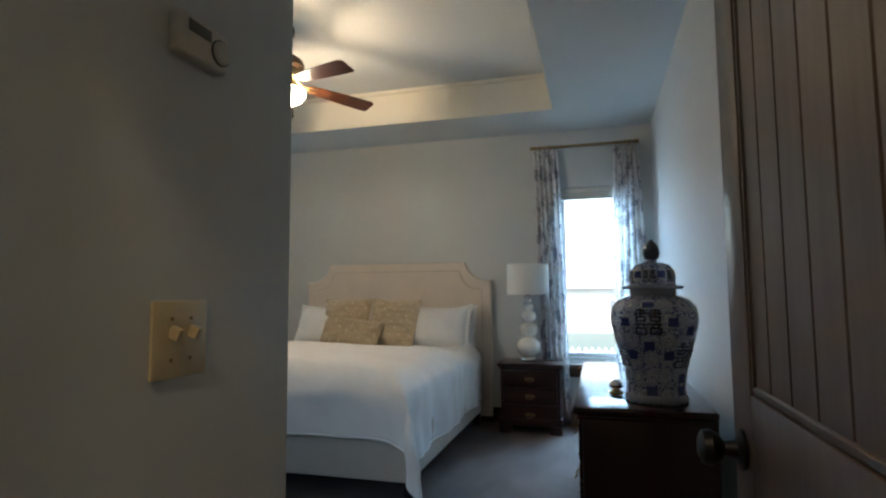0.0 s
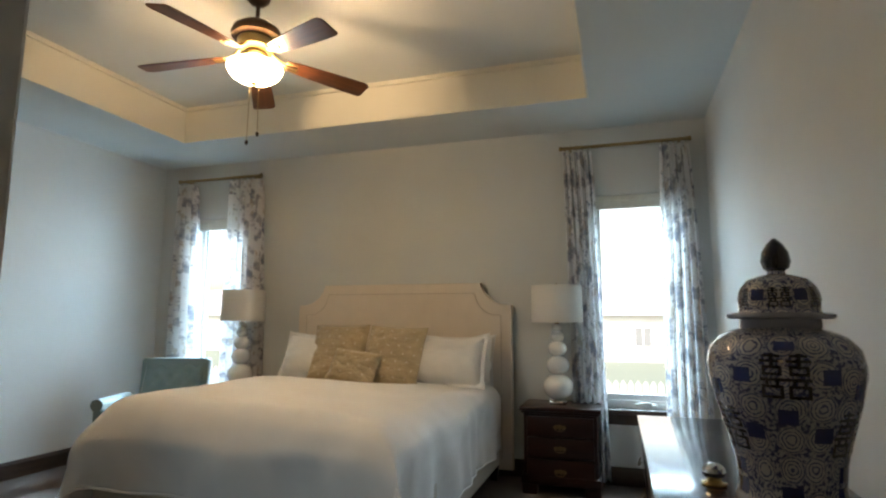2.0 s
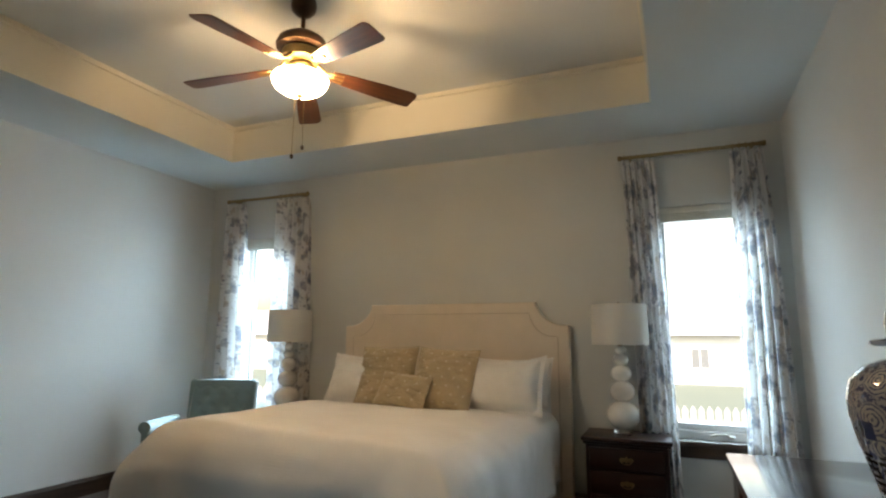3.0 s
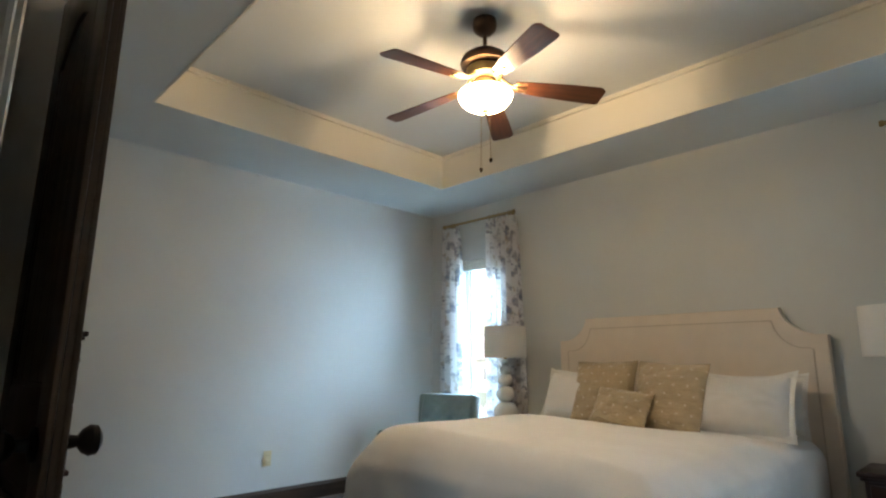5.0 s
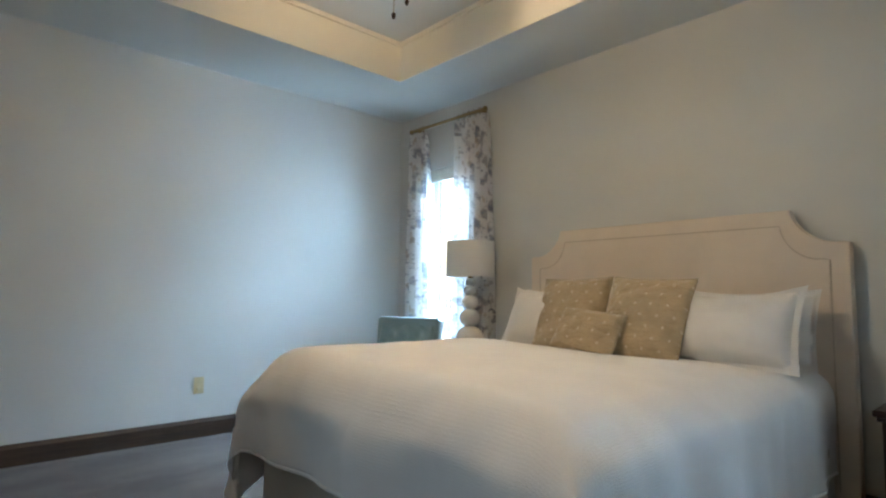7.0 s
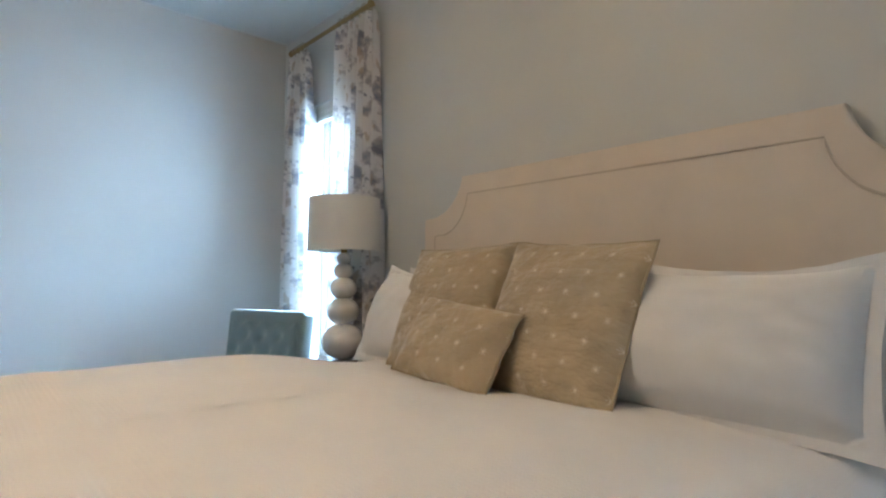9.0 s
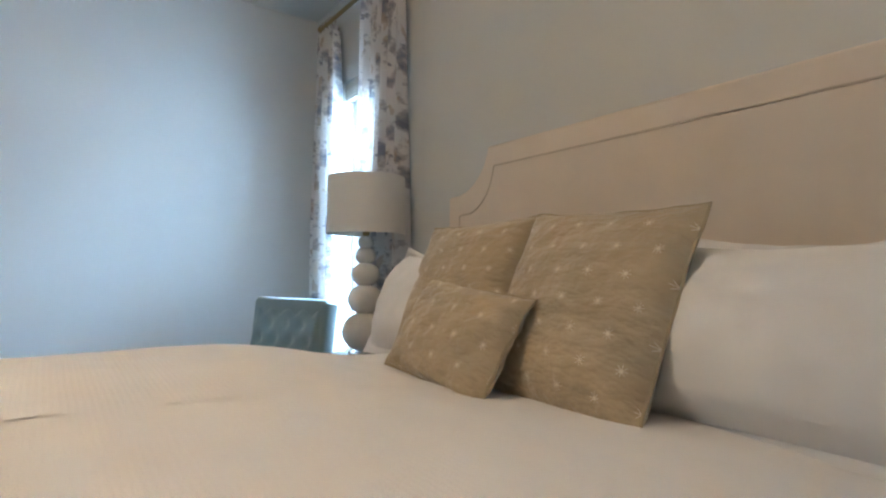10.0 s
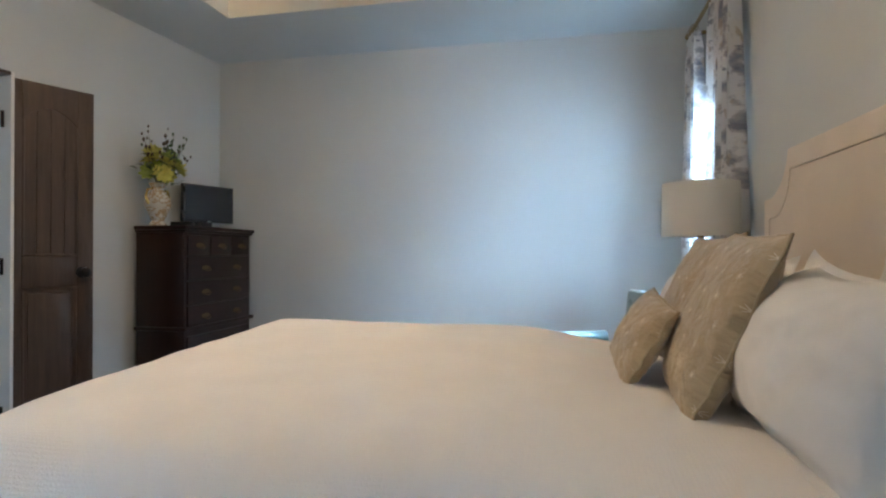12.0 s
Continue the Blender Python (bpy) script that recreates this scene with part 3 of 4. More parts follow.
# ---- doors ----
def panel_door(width, height, thick, planks, m, name, label, zmid=0.985):
    """A two-panel door hung at x = 0, running along +x, its face on -y."""
    d = empty(name, m, label, "door", kind="structure")
    part("core", box(0, width, 0.012, thick - 0.012, 0, height), DOORWOOD, d, smooth=False)
    st = 0.115 if width > 0.6 else 0.085
    px0, px1 = st, width - st
    zlow = 0.24
    for y0, y1 in ((0.0, 0.0115), (thick - 0.0115, thick)):
        part("stile", box(0, st, y0, y1, 0, height, 0.003), DOORWOOD, d)
        part("stile", box(px1, width, y0, y1, 0, height, 0.003), DOORWOOD, d)
        part("rail", box(px0 + 0.001, px1 - 0.001, y0, y1, 0, zlow, 0.003), DOORWOOD, d)
        part("rail", box(px0 + 0.001, px1 - 0.001, y0, y1, zmid - 0.09, zmid + 0.09, 0.003), DOORWOOD, d)
        top = [(px0 + 0.001, height), (px0 + 0.001, height - 0.22)]
        for k in range(1, 12):
            a = k / 12
            top.append((px0 + (px1 - px0) * a, height - 0.22 + 0.085 * math.sin(math.pi * a)))
        top += [(px1 - 0.001, height - 0.22), (px1 - 0.001, height)]
        b = outline(top, y1 - y0, None, 0.002)
        b.transform(Matrix.Translation((0, y0, 0)))
        part("arched_rail", b, DOORWOOD, d)
        side = -1 if y0 == 0.0 else 1
        n = planks
        w = (px1 - px0) / n
        yy = 0.0065 if side < 0 else thick - 0.0125
        for i in range(n):
            part("plank", box(px0 + i * w + 0.002, px0 + (i + 1) * w - 0.002, yy, yy + 0.006, zmid + 0.09, height - 0.14, 0.0015, None, 1), DOORWOOD, d)
        yb = 0.004 if side < 0 else thick - 0.0125
        part("lower_panel", box(px0 + 0.03, px1 - 0.03, yb, yb + 0.0085, zlow + 0.03, zmid - 0.12, 0.006, None, 2), DOORWOOD, d)
        # moulding round both panels
        mo = None
        for a, b2, c, e in ((px0, px0 + 0.014, zlow, zmid - 0.09), (px1 - 0.014, px1, zlow, zmid - 0.09), (px0, px1, zlow, zlow + 0.014), (px0, px1, zmid - 0.104, zmid - 0.09),
                            (px0, px0 + 0.014, zmid + 0.09, height - 0.22), (px1 - 0.014, px1, zmid + 0.09, height - 0.22), (px0, px1, zmid + 0.09, zmid + 0.104)):
            ys = (0.003, 0.0118) if side < 0 else (thick - 0.0118, thick - 0.003)
            mo = box(a, b2, ys[0], ys[1], c, e, 0.003, mo, 1)
        part("moulding", mo, DOORWOOD, d)
        prof = [(0.0, 0.0), (0.032, 0.001), (0.033, 0.007), (0.014, 0.012), (0.011, 0.03), (0.022, 0.038), (0.029, 0.05), (0.027, 0.062), (0.016, 0.069), (0.0, 0.071)]
        kb = turned(prof, 24, None, pose(width - 0.065, 0 if side < 0 else thick, zmid - 0.005, 90 if side < 0 else -90, 0, 0))
        part("knob", kb, BLACKM, d, "black metal knob")
    for z in (0.22, 1.02, 1.82):
        part("hinge", tube([(-0.008, -0.006, z - 0.045), (-0.008, -0.006, z + 0.045)], 0.008, 10), BLACKM, d, "black hinge")
    return d


# entry door, swung open along the side wall
ENTRY_HINGE = (0.738, 2.045)
entry = panel_door(0.83, 2.03, 0.036, 7, pose(ENTRY_HINGE[0], ENTRY_HINGE[1], 0.012, 0, 0, 90.5), "door_1", "open dark-stained plank door with an arched panel", 0.935)
hinge_l = BATH_M @ Vector((DOOR_U0 + 0.02, 0.0, 0))
hinge_r = BATH_M @ Vector((DOOR_U1 - 0.02, 0.0, 0))
panel_door(0.45, 2.06, 0.036, 4, pose(hinge_r.x, hinge_r.y + 0.065, 0.012, 0, 0, 157), "door_3", "open narrow stained bathroom door leaf with black knob")
panel_door(0.46, 2.06, 0.036, 4, pose(hinge_l.x + 0.02, hinge_l.y + 0.075, 0.012, 0, 0, 2), "door_2", "open narrow stained bathroom door leaf folded back")

# ---- bathroom beyond the double doors ----
thing("bath_floor", box(X0, PX - 0.125, 0.5, 2.84, 0.001, 0.012), TILE, "pale tiled bathroom floor", "floor", kind="structure", smooth=False)
thing("bath_wall_far", box(X0, PX - 0.12, 0.4, 0.5, 0, 2.74), WHITE, "white bathroom wall", "wall", kind="structure", smooth=False)
tub = empty("bathtub", pose(-3.45, 1.30, 0.012), "white built-in bathtub beyond the open doors", "bathtub")
part("apron", box(-0.6, 0.6, -0.4, 0.36, 0, 0.48, 0.02), TUB, tub)
rim = None
for a, b, c, d in ((-0.62, 0.62, 0.30, 0.40), (-0.62, 0.62, -0.42, -0.34), (-0.62, -0.52, -0.34, 0.30), (0.52, 0.62, -0.34, 0.30)):
    rim = box(a, b, c, d, 0.482, 0.535, 0.015, rim)
part("rim", rim, TUB, tub)
towel_bar = empty("towel_rail", pose(-2.85, 2.05, 0.012, 0, 0, 40), "dark standing rail with a hanging tan towel", "towel rail")
part("post", tube([(-0.2, 0, 0), (-0.2, 0, 1.75)], 0.014, 10), BLACKM, towel_bar)
part("post", tube([(0.2, 0, 0), (0.2, 0, 1.75)], 0.014, 10), BLACKM, towel_bar)
part("bar", tube([(-0.2, 0, 1.72), (0.2, 0, 1.72)], 0.012, 10), BLACKM, towel_bar)
part("towel", sheet(lambda u, v: (-0.17 + 0.34 * u, 0.03 * math.sin(9 * u) * v + (0.02 if v > 0.5 else -0.02), 1.73 - abs(v - 0.5) * 1.5), 24, 40), TOWEL, towel_bar)

# unseen fixture added above hall_bulb; only its base is built
hall_lamp = empty("unseen_hall_fixture", pose(0.14, 1.27, 2.74), "unseen bronze lamp base added on the hall ceiling", "ceiling light")
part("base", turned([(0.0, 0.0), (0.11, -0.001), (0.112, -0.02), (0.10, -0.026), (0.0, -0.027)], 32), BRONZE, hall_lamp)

# ---- outside ----
LAWN = plain("lawn", (0.11, 0.13, 0.10), 0.9)
SIDING = paint("pale_siding", (0.62, 0.63, 0.63), 0.7)
ROOF = paint("grey_shingle", (0.40, 0.40, 0.41), 0.9)
BOARD = paint("weathered_board", (0.40, 0.38, 0.35), 0.8)
DARKG = plain("dark_window_glass", (0.16, 0.17, 0.18), 0.1)
lawn = sheet(lambda u, v: (-150 + 300 * u, 7.4 + 290 * v, -1.35), 30, 30)
thing("ground", lawn, LAWN, "mown lawn outside the windows", "ground", kind="structure", smooth=False)


def house(x, y, w, m_label):
    hs = empty("house", pose(x, y, -1.35), m_label, "house")
    part("wall", box(-w / 2, w / 2, 0, 7, 0, 2.9), SIDING, hs, smooth=False)
    for i in range(14):
        part("siding_board", box(-w / 2 - 0.01, w / 2 + 0.01, -0.025, -0.002, 0.2 * i + 0.004, 0.2 * i + 0.19, 0.004, None, 1), SIDING, hs)
    b = bmesh.new()
    p = [(-w / 2 - 0.5, -0.5, 2.9), (w / 2 + 0.5, -0.5, 2.9), (w / 2 + 0.5, 7.5, 2.9), (-w / 2 - 0.5, 7.5, 2.9), (-w / 2 + 2, 3.5, 5.2), (w / 2 - 2, 3.5, 5.2)]
    v = [b.verts.new(c) for c in p]
    for f in ((0, 1, 5, 4), (1, 2, 5), (2, 3, 4, 5), (3, 0, 4), (3, 2, 1, 0)):
        b.faces.new([v[i] for i in f])
    part("roof", b, ROOF, hs, smooth=False)
    for cx in (-w * 0.3, 0.0, w * 0.3):
        wi = part("window", box(cx - 0.55, cx + 0.55, -0.06, -0.026, 0.9, 2.2, 0.01), WHITE, hs)
        part("pane", box(cx - 0.47, cx - 0.03, -0.075, -0.061, 0.98, 2.12), DARKG, wi, smooth=False)
        part("pane", box(cx + 0.03, cx + 0.47, -0.075, -0.061, 0.98, 2.12), DARKG, wi, smooth=False)


house(-5.0, 40.0, 22, "pale sided single-storey house with grey shingle roof")
house(-34.0, 42.0, 22, "pale sided single-storey house with grey shingle roof")
fence = empty("fence", pose(0, 13.5, -1.35), "weathered wooden picket fence across the lawn", "fence")
picket = mesh_of("picket", outline([(-0.045, 0.05), (0.045, 0.05), (0.045, 1.40), (0.0, 1.48), (-0.045, 1.40)], 0.02), BOARD)
for i in range(110):
    pk = new("picket", picket)
    pk.parent = fence
    pk.location = (-11 + 0.13 * i, 0, 0)
for z in (0.35, 1.15):
    part("rail", box(-11.1, 3.4, 0.021, 0.06, z, z + 0.09), BOARD, fence, smooth=False)

# ---- bed ----
BX, FOOT, TOP = -1.476, 4.945, 0.713
bed = empty("bed", pose(BX, FOOT, 0), "king bed upholstered in cream linen with tall headboard", "bed")


def headboard_shape(grow):
    """Outline with scooped shoulders, in x and z."""
    w, s, t, n = 0.962 - grow, 1.33 - grow, 1.505 - grow, 0.71 - grow * 0.55
    pts = [(-w, 0.06 + grow)]
    left = [(-w, s - 0.006), (-w + 0.02, s)]
    run = w - n - 0.06
    for k in range(0, 13):
        a = (1 - k / 12) * math.pi / 2
        left.append((-n - run * (0.8 * (1 - math.cos(a)) + 0.2 * (1 - k / 12)), t - (t - s) * (0.8 * math.sin(a) + 0.2 * (1 - k / 12))))
    pts += left
    pts += [(-x, z) for x, z in reversed(left)]
    pts.append((w, 0.06 + grow))
    clean = [pts[0]]
    for p in pts[1:]:
        if math.hypot(p[0] - clean[-1][0], p[1] - clean[-1][1]) > 1e-4:
            clean.append(p)
    return clean


b = outline(headboard_shape(0.0), 0.075, None, 0.009, 3)
part("headboard", b, LINEN, bed, smooth=False, at=pose(0, 2.060, 0))
b = outline(headboard_shape(0.086), 0.013, None, 0.004, 3)
part("headboard_panel", b, LINEN, bed, smooth=False, at=pose(0, 2.053, 0))
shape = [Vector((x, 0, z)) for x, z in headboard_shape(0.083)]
part("welt", tube(shape, 0.004, 8), SEAM, bed, "piped seam, its cloth darkened for the groove's shade", at=pose(0, 2.056, 0))
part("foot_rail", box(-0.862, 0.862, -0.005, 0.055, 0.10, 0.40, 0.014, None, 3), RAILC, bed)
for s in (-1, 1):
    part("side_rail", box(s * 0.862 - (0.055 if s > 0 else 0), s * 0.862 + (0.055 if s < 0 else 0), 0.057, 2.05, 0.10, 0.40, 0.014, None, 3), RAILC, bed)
    for y in (0.05, 1.97):
        leg = outline([(-0.035, 0.10), (-0.022, 0.0), (0.022, 0.0), (0.035, 0.10)], 0.05, None, 0.003)
        part("leg", leg, BLACKP, bed, "dark tapered leg", at=pose(s * 0.83, y, 0))
part("mattress", box(-0.77, 0.75, 0.10, 2.03, 0.36, 0.665, 0.05, None, 4), SHAM, bed)


def duvet_point(u, v):
    """Flat cloth folded over the mattress: sides and foot hang, the corners droop."""
    foot_drop, drop, r = 0.42, 0.56, 0.14
    hl, hr = 0.80, 0.765
    a = -hl - drop + u * (hl + hr + 2 * drop)
    c = -foot_drop + v * (1.99 + foot_drop)
    hw = hr if a > 0 else hl
    ex, ey = max(abs(a) - hw, 0.0), max(-c, 0.0)
    s = 1 if a > 0 else -1
    hang = max(ex, ey) + (0.42 if a > 0 else 0.55) * min(ex, ey)

    def edge(e):
        """Rounded edge: how far out and how far down a length e goes."""
        q = min(e / (r * 1.57), 1.0)
        return r * math.sin(q * math.pi / 2), r * (1 - math.cos(q * math.pi / 2)) + max(e - r * 1.57, 0)
    ox, oy, dz = edge(ex)[0], edge(ey)[0], edge(hang)[1]
    x = s * (min(abs(a), hw) - 0.02 + ox)
    y = max(c, 0.0) + 0.035 - oy
    z = TOP - dz
    low = min(hang / drop, 1.3)
    corner = min(ex, ey) / drop
    if ex > 0:
        x += s * low * (0.020 * math.sin(c * 9 + 1.2 * math.sin(c * 3.1)) + 0.008 * math.sin(c * 23 + 2 * math.sin(c * 5))) + s * corner * (0.10 if a > 0 else -0.04)
        y -= corner * 0.02
    if ey > 0:
        y -= low * (0.016 * math.sin(a * 7 + 1.0 + 0.6 * math.sin(a * 3)) + 0.006 * math.sin(a * 19) + 0.012) + corner * (0.10 if a > 0 else 0.02)
    top = max(0.0, 1 - hang * 7)
    rise = min(max((1.55 - c) / 0.6, 0.0), 1.0)
    body = 0.028 * (1 - (a / hw) ** 4 * 0.8) + (0.048 + 0.038 * min(max(0.3 - a / 0.8, 0.0), 1.0)) * rise * rise * (3 - 2 * rise) * (1 - (a / hw) ** 8 * 0.4) if top > 0 else 0
    z += top * (body + 0.010 * noise.noise(Vector((a * 2.2, c * 2.2, 0.3))) + 0.004 * noise.noise(Vector((a * 7, c * 7, 1.3))))
    wob = 0.018 * (1 - top)
    x += wob * noise.noise(Vector((a * 5, c * 5, 4.0)))
    y += wob * noise.noise(Vector((a * 5, c * 5, 9.0)))
    if c > 1.75 and hang == 0:
        z += 0.006 * math.sin((c - 1.75) * 30)
    return (x, y, max(z, 0.02))


b = sheet(duvet_point, 150, 130, lambda u, v: (u * 2.75, v * 2.5))
duvet = thing("duvet", b, DUVET, "white textured coverlet draped over the bed, corners hanging", "duvet", at=pose(BX, FOOT, 0))
sol = duvet.modifiers.new("thickness", "SOLIDIFY")
sol.thickness, sol.offset = 0.014, -1
rim_uv = [(i / 60 * 0.997 + 0.0015, 0.0) for i in range(61)]
rim_uv = [(0.0, 1 - i / 50) for i in range(51)] + rim_uv + [(1.0, i / 50) for i in range(51)]
part("hem", tube([duvet_point(u, v) for u, v in rim_uv], 0.007, 7), DUVET, duvet, "rolled stitched hem")


def pillow(name, w, h, t, mat, m, label, category, group, ears=0.06, seed=0, flange=0.0, sag=0.0):
    """A stuffed pillow in its own x (width) and z (height), pinched at the corners."""
    rnd = random.Random(seed)
    off = Vector((rnd.uniform(0, 50), rnd.uniform(0, 50), rnd.uniform(0, 50)))
    fw, fh = flange / w, flange / h
    bm = None
    for side in (-1, 1):
        def f(u, v, side=side):
            a, c = u * 2 - 1, v * 2 - 1
            ia, ic = min(1, abs(a) / (1 - 2 * fw)), min(1, abs(c) / (1 - 2 * fh))
            full = max(0.0, 1 - ia ** 2.4) ** 0.5 * max(0.0, 1 - ic ** 2.4) ** 0.5
            x = a * w / 2 * (1 - ears * (1 - c * c) * abs(a) ** 3)
            z = c * h / 2 * (1 - ears * (1 - a * a) * abs(c) ** 3)
            wr = noise.noise(Vector((a * 3, c * 3, side)) + off) * 0.007 + noise.noise(Vector((a * 9, c * 6, side)) + off) * 0.004
            y = side * (t / 2 * full + (wr if full > 0.05 else 0) + 0.0015)
            if abs(a) > 0.97 or abs(c) > 0.97:
                y = side * 0.0015 + 0.01 * noise.noise(Vector((a * 4, c * 4, 7)) + off)
            z -= sag * (1 - a * a) * max(0, c)
            return (x, y, z + h / 2)
        bm = sheet(f, 40, 36, lambda u, v: (u * w + seed * 0.31, v * h + seed * 0.17), bm)
    bmesh.ops.remove_doubles(bm, verts=bm.verts, dist=0.0032)
    t_ob = empty(name, m, label, category, group)
    part("cushion_body", bm, mat, t_ob)
    if not flange:
        run = [(-1 + k / 10, -1) for k in range(20)] + [(1, -1 + k / 10) for k in range(20)] + [(1 - k / 10, 1) for k in range(20)] + [(-1, 1 - k / 10) for k in range(21)]
        edge = [(a * w / 2 * (1 - ears * (1 - c * c) * abs(a) ** 3), 0.01 * noise.noise(Vector((a * 4, c * 4, 7)) + off), c * h / 2 * (1 - ears * (1 - a * a) * abs(c) ** 3) + h / 2) for a, c in run]
        part("piping", tube(edge, 0.0038, 7), PIPING, t_ob, "self-coloured piped edge")
    return t_ob


DT = 0.735
SHAM_LABEL = "plump white cotton sham pillow leaning on the headboard"
pillow("sham_pillow", 0.68, 0.445, 0.25, SHAM, pose(-0.965, 6.55, DT - 0.02, -26, 0, 0), SHAM_LABEL, "pillow", "white shams", 0.06, 11, 0.035, 0.05)
pillow("sham_pillow", 0.68, 0.44, 0.25, SHAM, pose(-2.02, 6.56, DT - 0.02, -26, 0, 0), SHAM_LABEL, "pillow", "white shams", 0.06, 12, 0.035, 0.05)
pillow("sham_pillow", 0.66, 0.40, 0.15, SHAM, pose(-0.935, 6.76, DT - 0.02, -17, 0, 0), "white cotton sham pillow standing behind another", "pillow", "white shams", 0.05, 16, 0.03, 0.02)
pillow("sham_pillow", 0.66, 0.40, 0.15, SHAM, pose(-2.05, 6.76, DT - 0.02, -17, 0, 0), "white cotton sham pillow standing behind another", "pillow", "white shams", 0.05, 17, 0.03, 0.02)
STAR_LABEL = "square gold silk cushion printed with pale stars"
pillow("throw_pillow", 0.46, 0.455, 0.13, STARS, pose(-1.80, 6.50, DT + 0.005, -23, -1, 3), STAR_LABEL, "cushion", "star cushions", 0.05, 13)
pillow("throw_pillow", 0.475, 0.465, 0.13, STARS, pose(-1.336, 6.44, DT - 0.008, -24, 2, -3.5), STAR_LABEL, "cushion", "star cushions", 0.05, 14)
pillow("throw_pillow", 0.385, 0.255, 0.10, STARS, pose(-1.587, 6.325, DT + 0.018, -30, 6, 0), "small oblong gold silk cushion printed with pale stars", "cushion", "star cushions", 0.05, 15)


# ---- drawer furniture ----
def pull(parent, x, y, z, w=0.075):
    """Brass bail pull on a face looking to -y."""
    p = part("handle", tube([(x + w / 2 * c, y - 0.012 - 0.012 * s, z - 0.022 * s) for c, s in [(math.cos(k * math.pi / 10), math.sin(k * math.pi / 10)) for k in range(11)]], 0.0032, 7), DULL, parent, "tarnished brass bail pull")
    plate = outline([(-w * 0.62, 0.0), (-w * 0.42, 0.016), (-w * 0.15, 0.012), (0, 0.024), (w * 0.15, 0.012), (w * 0.42, 0.016), (w * 0.62, 0.0), (w * 0.4, -0.014), (w * 0.15, -0.008), (0, -0.02), (-w * 0.15, -0.008), (-w * 0.4, -0.014)], 0.003, None, 0.001, 1)
    part("backplate", plate, DULL, p, at=pose(x, y - 0.003, z))


def chest_of_drawers(name, w, d, h, rows, m, mat, matx, label, category, group="", split=0.0, foot=0.08):
    """Case with overhanging moulded top and drawers (lists of relative widths a row) on its -y face."""
    c = empty(name, m, label, category, group)
    part("carcass", box(-w / 2 + 0.015, w / 2 - 0.015, -d / 2 + 0.02, d / 2, foot, h - 0.03, 0.004), mat, c)
    part("top", box(-w / 2 - 0.012, w / 2 + 0.012, -d / 2 - 0.012, d / 2, h - 0.028, h, 0.008, None, 3), matx, c)
    part("top_moulding", box(-w / 2 + 0.0, w / 2 - 0.0, -d / 2 + 0.0, d / 2, h - 0.047, h - 0.0285, 0.006, None, 2), matx, c)
    part("base_moulding", box(-w / 2 - 0.004, w / 2 + 0.004, -d / 2 - 0.002, d / 2, foot - 0.012, foot + 0.05, 0.008, None, 2), matx, c)
    for sx in (-1, 1):
        for sy in (-1, 1):
            ft = outline([(-0.05, 0.0), (0.05, 0.0), (0.055, 0.03), (0.05, foot - 0.012), (-0.05, foot - 0.012), (-0.055, 0.03)], 0.06, None, 0.006)
            part("foot", ft, mat, c, at=pose(sx * (w / 2 - 0.055), -d / 2 + 0.002 if sy < 0 else d / 2 - 0.064, 0))
    if split:
        part("waist_moulding", box(-w / 2 - 0.008, w / 2 + 0.008, -d / 2 - 0.006, d / 2, split - 0.014, split + 0.014, 0.008, None, 2), matx, c)
    z = h - 0.06
    for hh, cols in rows:
        x = -w / 2 + 0.035
        span = w - 0.07
        for k in cols:
            wd = span * k
            dr = part("drawer", box(x + 0.004, x + wd - 0.004, -d / 2 + 0.004, -d / 2 + 0.024, z - hh + 0.006, z - 0.004, 0.006, None, 2), matx, c)
            zc = z - hh / 2
            if wd > 0.55:
                pull(dr, x + wd * 0.25, -d / 2 + 0.004, zc)
                pull(dr, x + wd * 0.75, -d / 2 + 0.004, zc)
            else:
                pull(dr, x + wd * 0.5, -d / 2 + 0.004, zc)
            x += wd
        z -= hh
    return c


NS = [(0.145, (1.0,)), (0.145, (1.0,)), (0.165, (1.0,))]
NIGHT_R = chest_of_drawers("nightstand", 0.54, 0.40, 0.596, NS, pose(-0.12, 6.872, 0), MAHOG, MAHOG_X, "dark mahogany three-drawer nightstand with brass pulls", "nightstand", "nightstands")
copy_thing(NIGHT_R, pose(-2.91, 6.872, 0))
chest_of_drawers("chest_of_drawers", 0.84, 0.40, 1.295, [(0.15, (0.33, 0.34, 0.33)), (0.17, (1.0,)), (0.17, (1.0,)), (0.17, (1.0,)), (0.04, ()), (0.2125, (1.0,)), (0.2225, (1.0,))],
                 pose(-3.572, 3.47, 0, 0, 0, 180), CHERRY, CHERRY_X, "tall dark cherry chest of drawers with brass pulls", "chest of drawers", split=0.585)
DRESSER = chest_of_drawers("dresser", 1.42, 0.488, 0.775, [(0.155, (0.33, 0.34, 0.33)), (0.165, (0.5, 0.5)), (0.17, (0.5, 0.5)), (0.125, (0.5, 0.5))],
                           pose(0.626, 4.675, 0, 0, 0, -90), MAHOG, MAHOG_Y, "long dark mahogany dresser with polished top", "dresser")


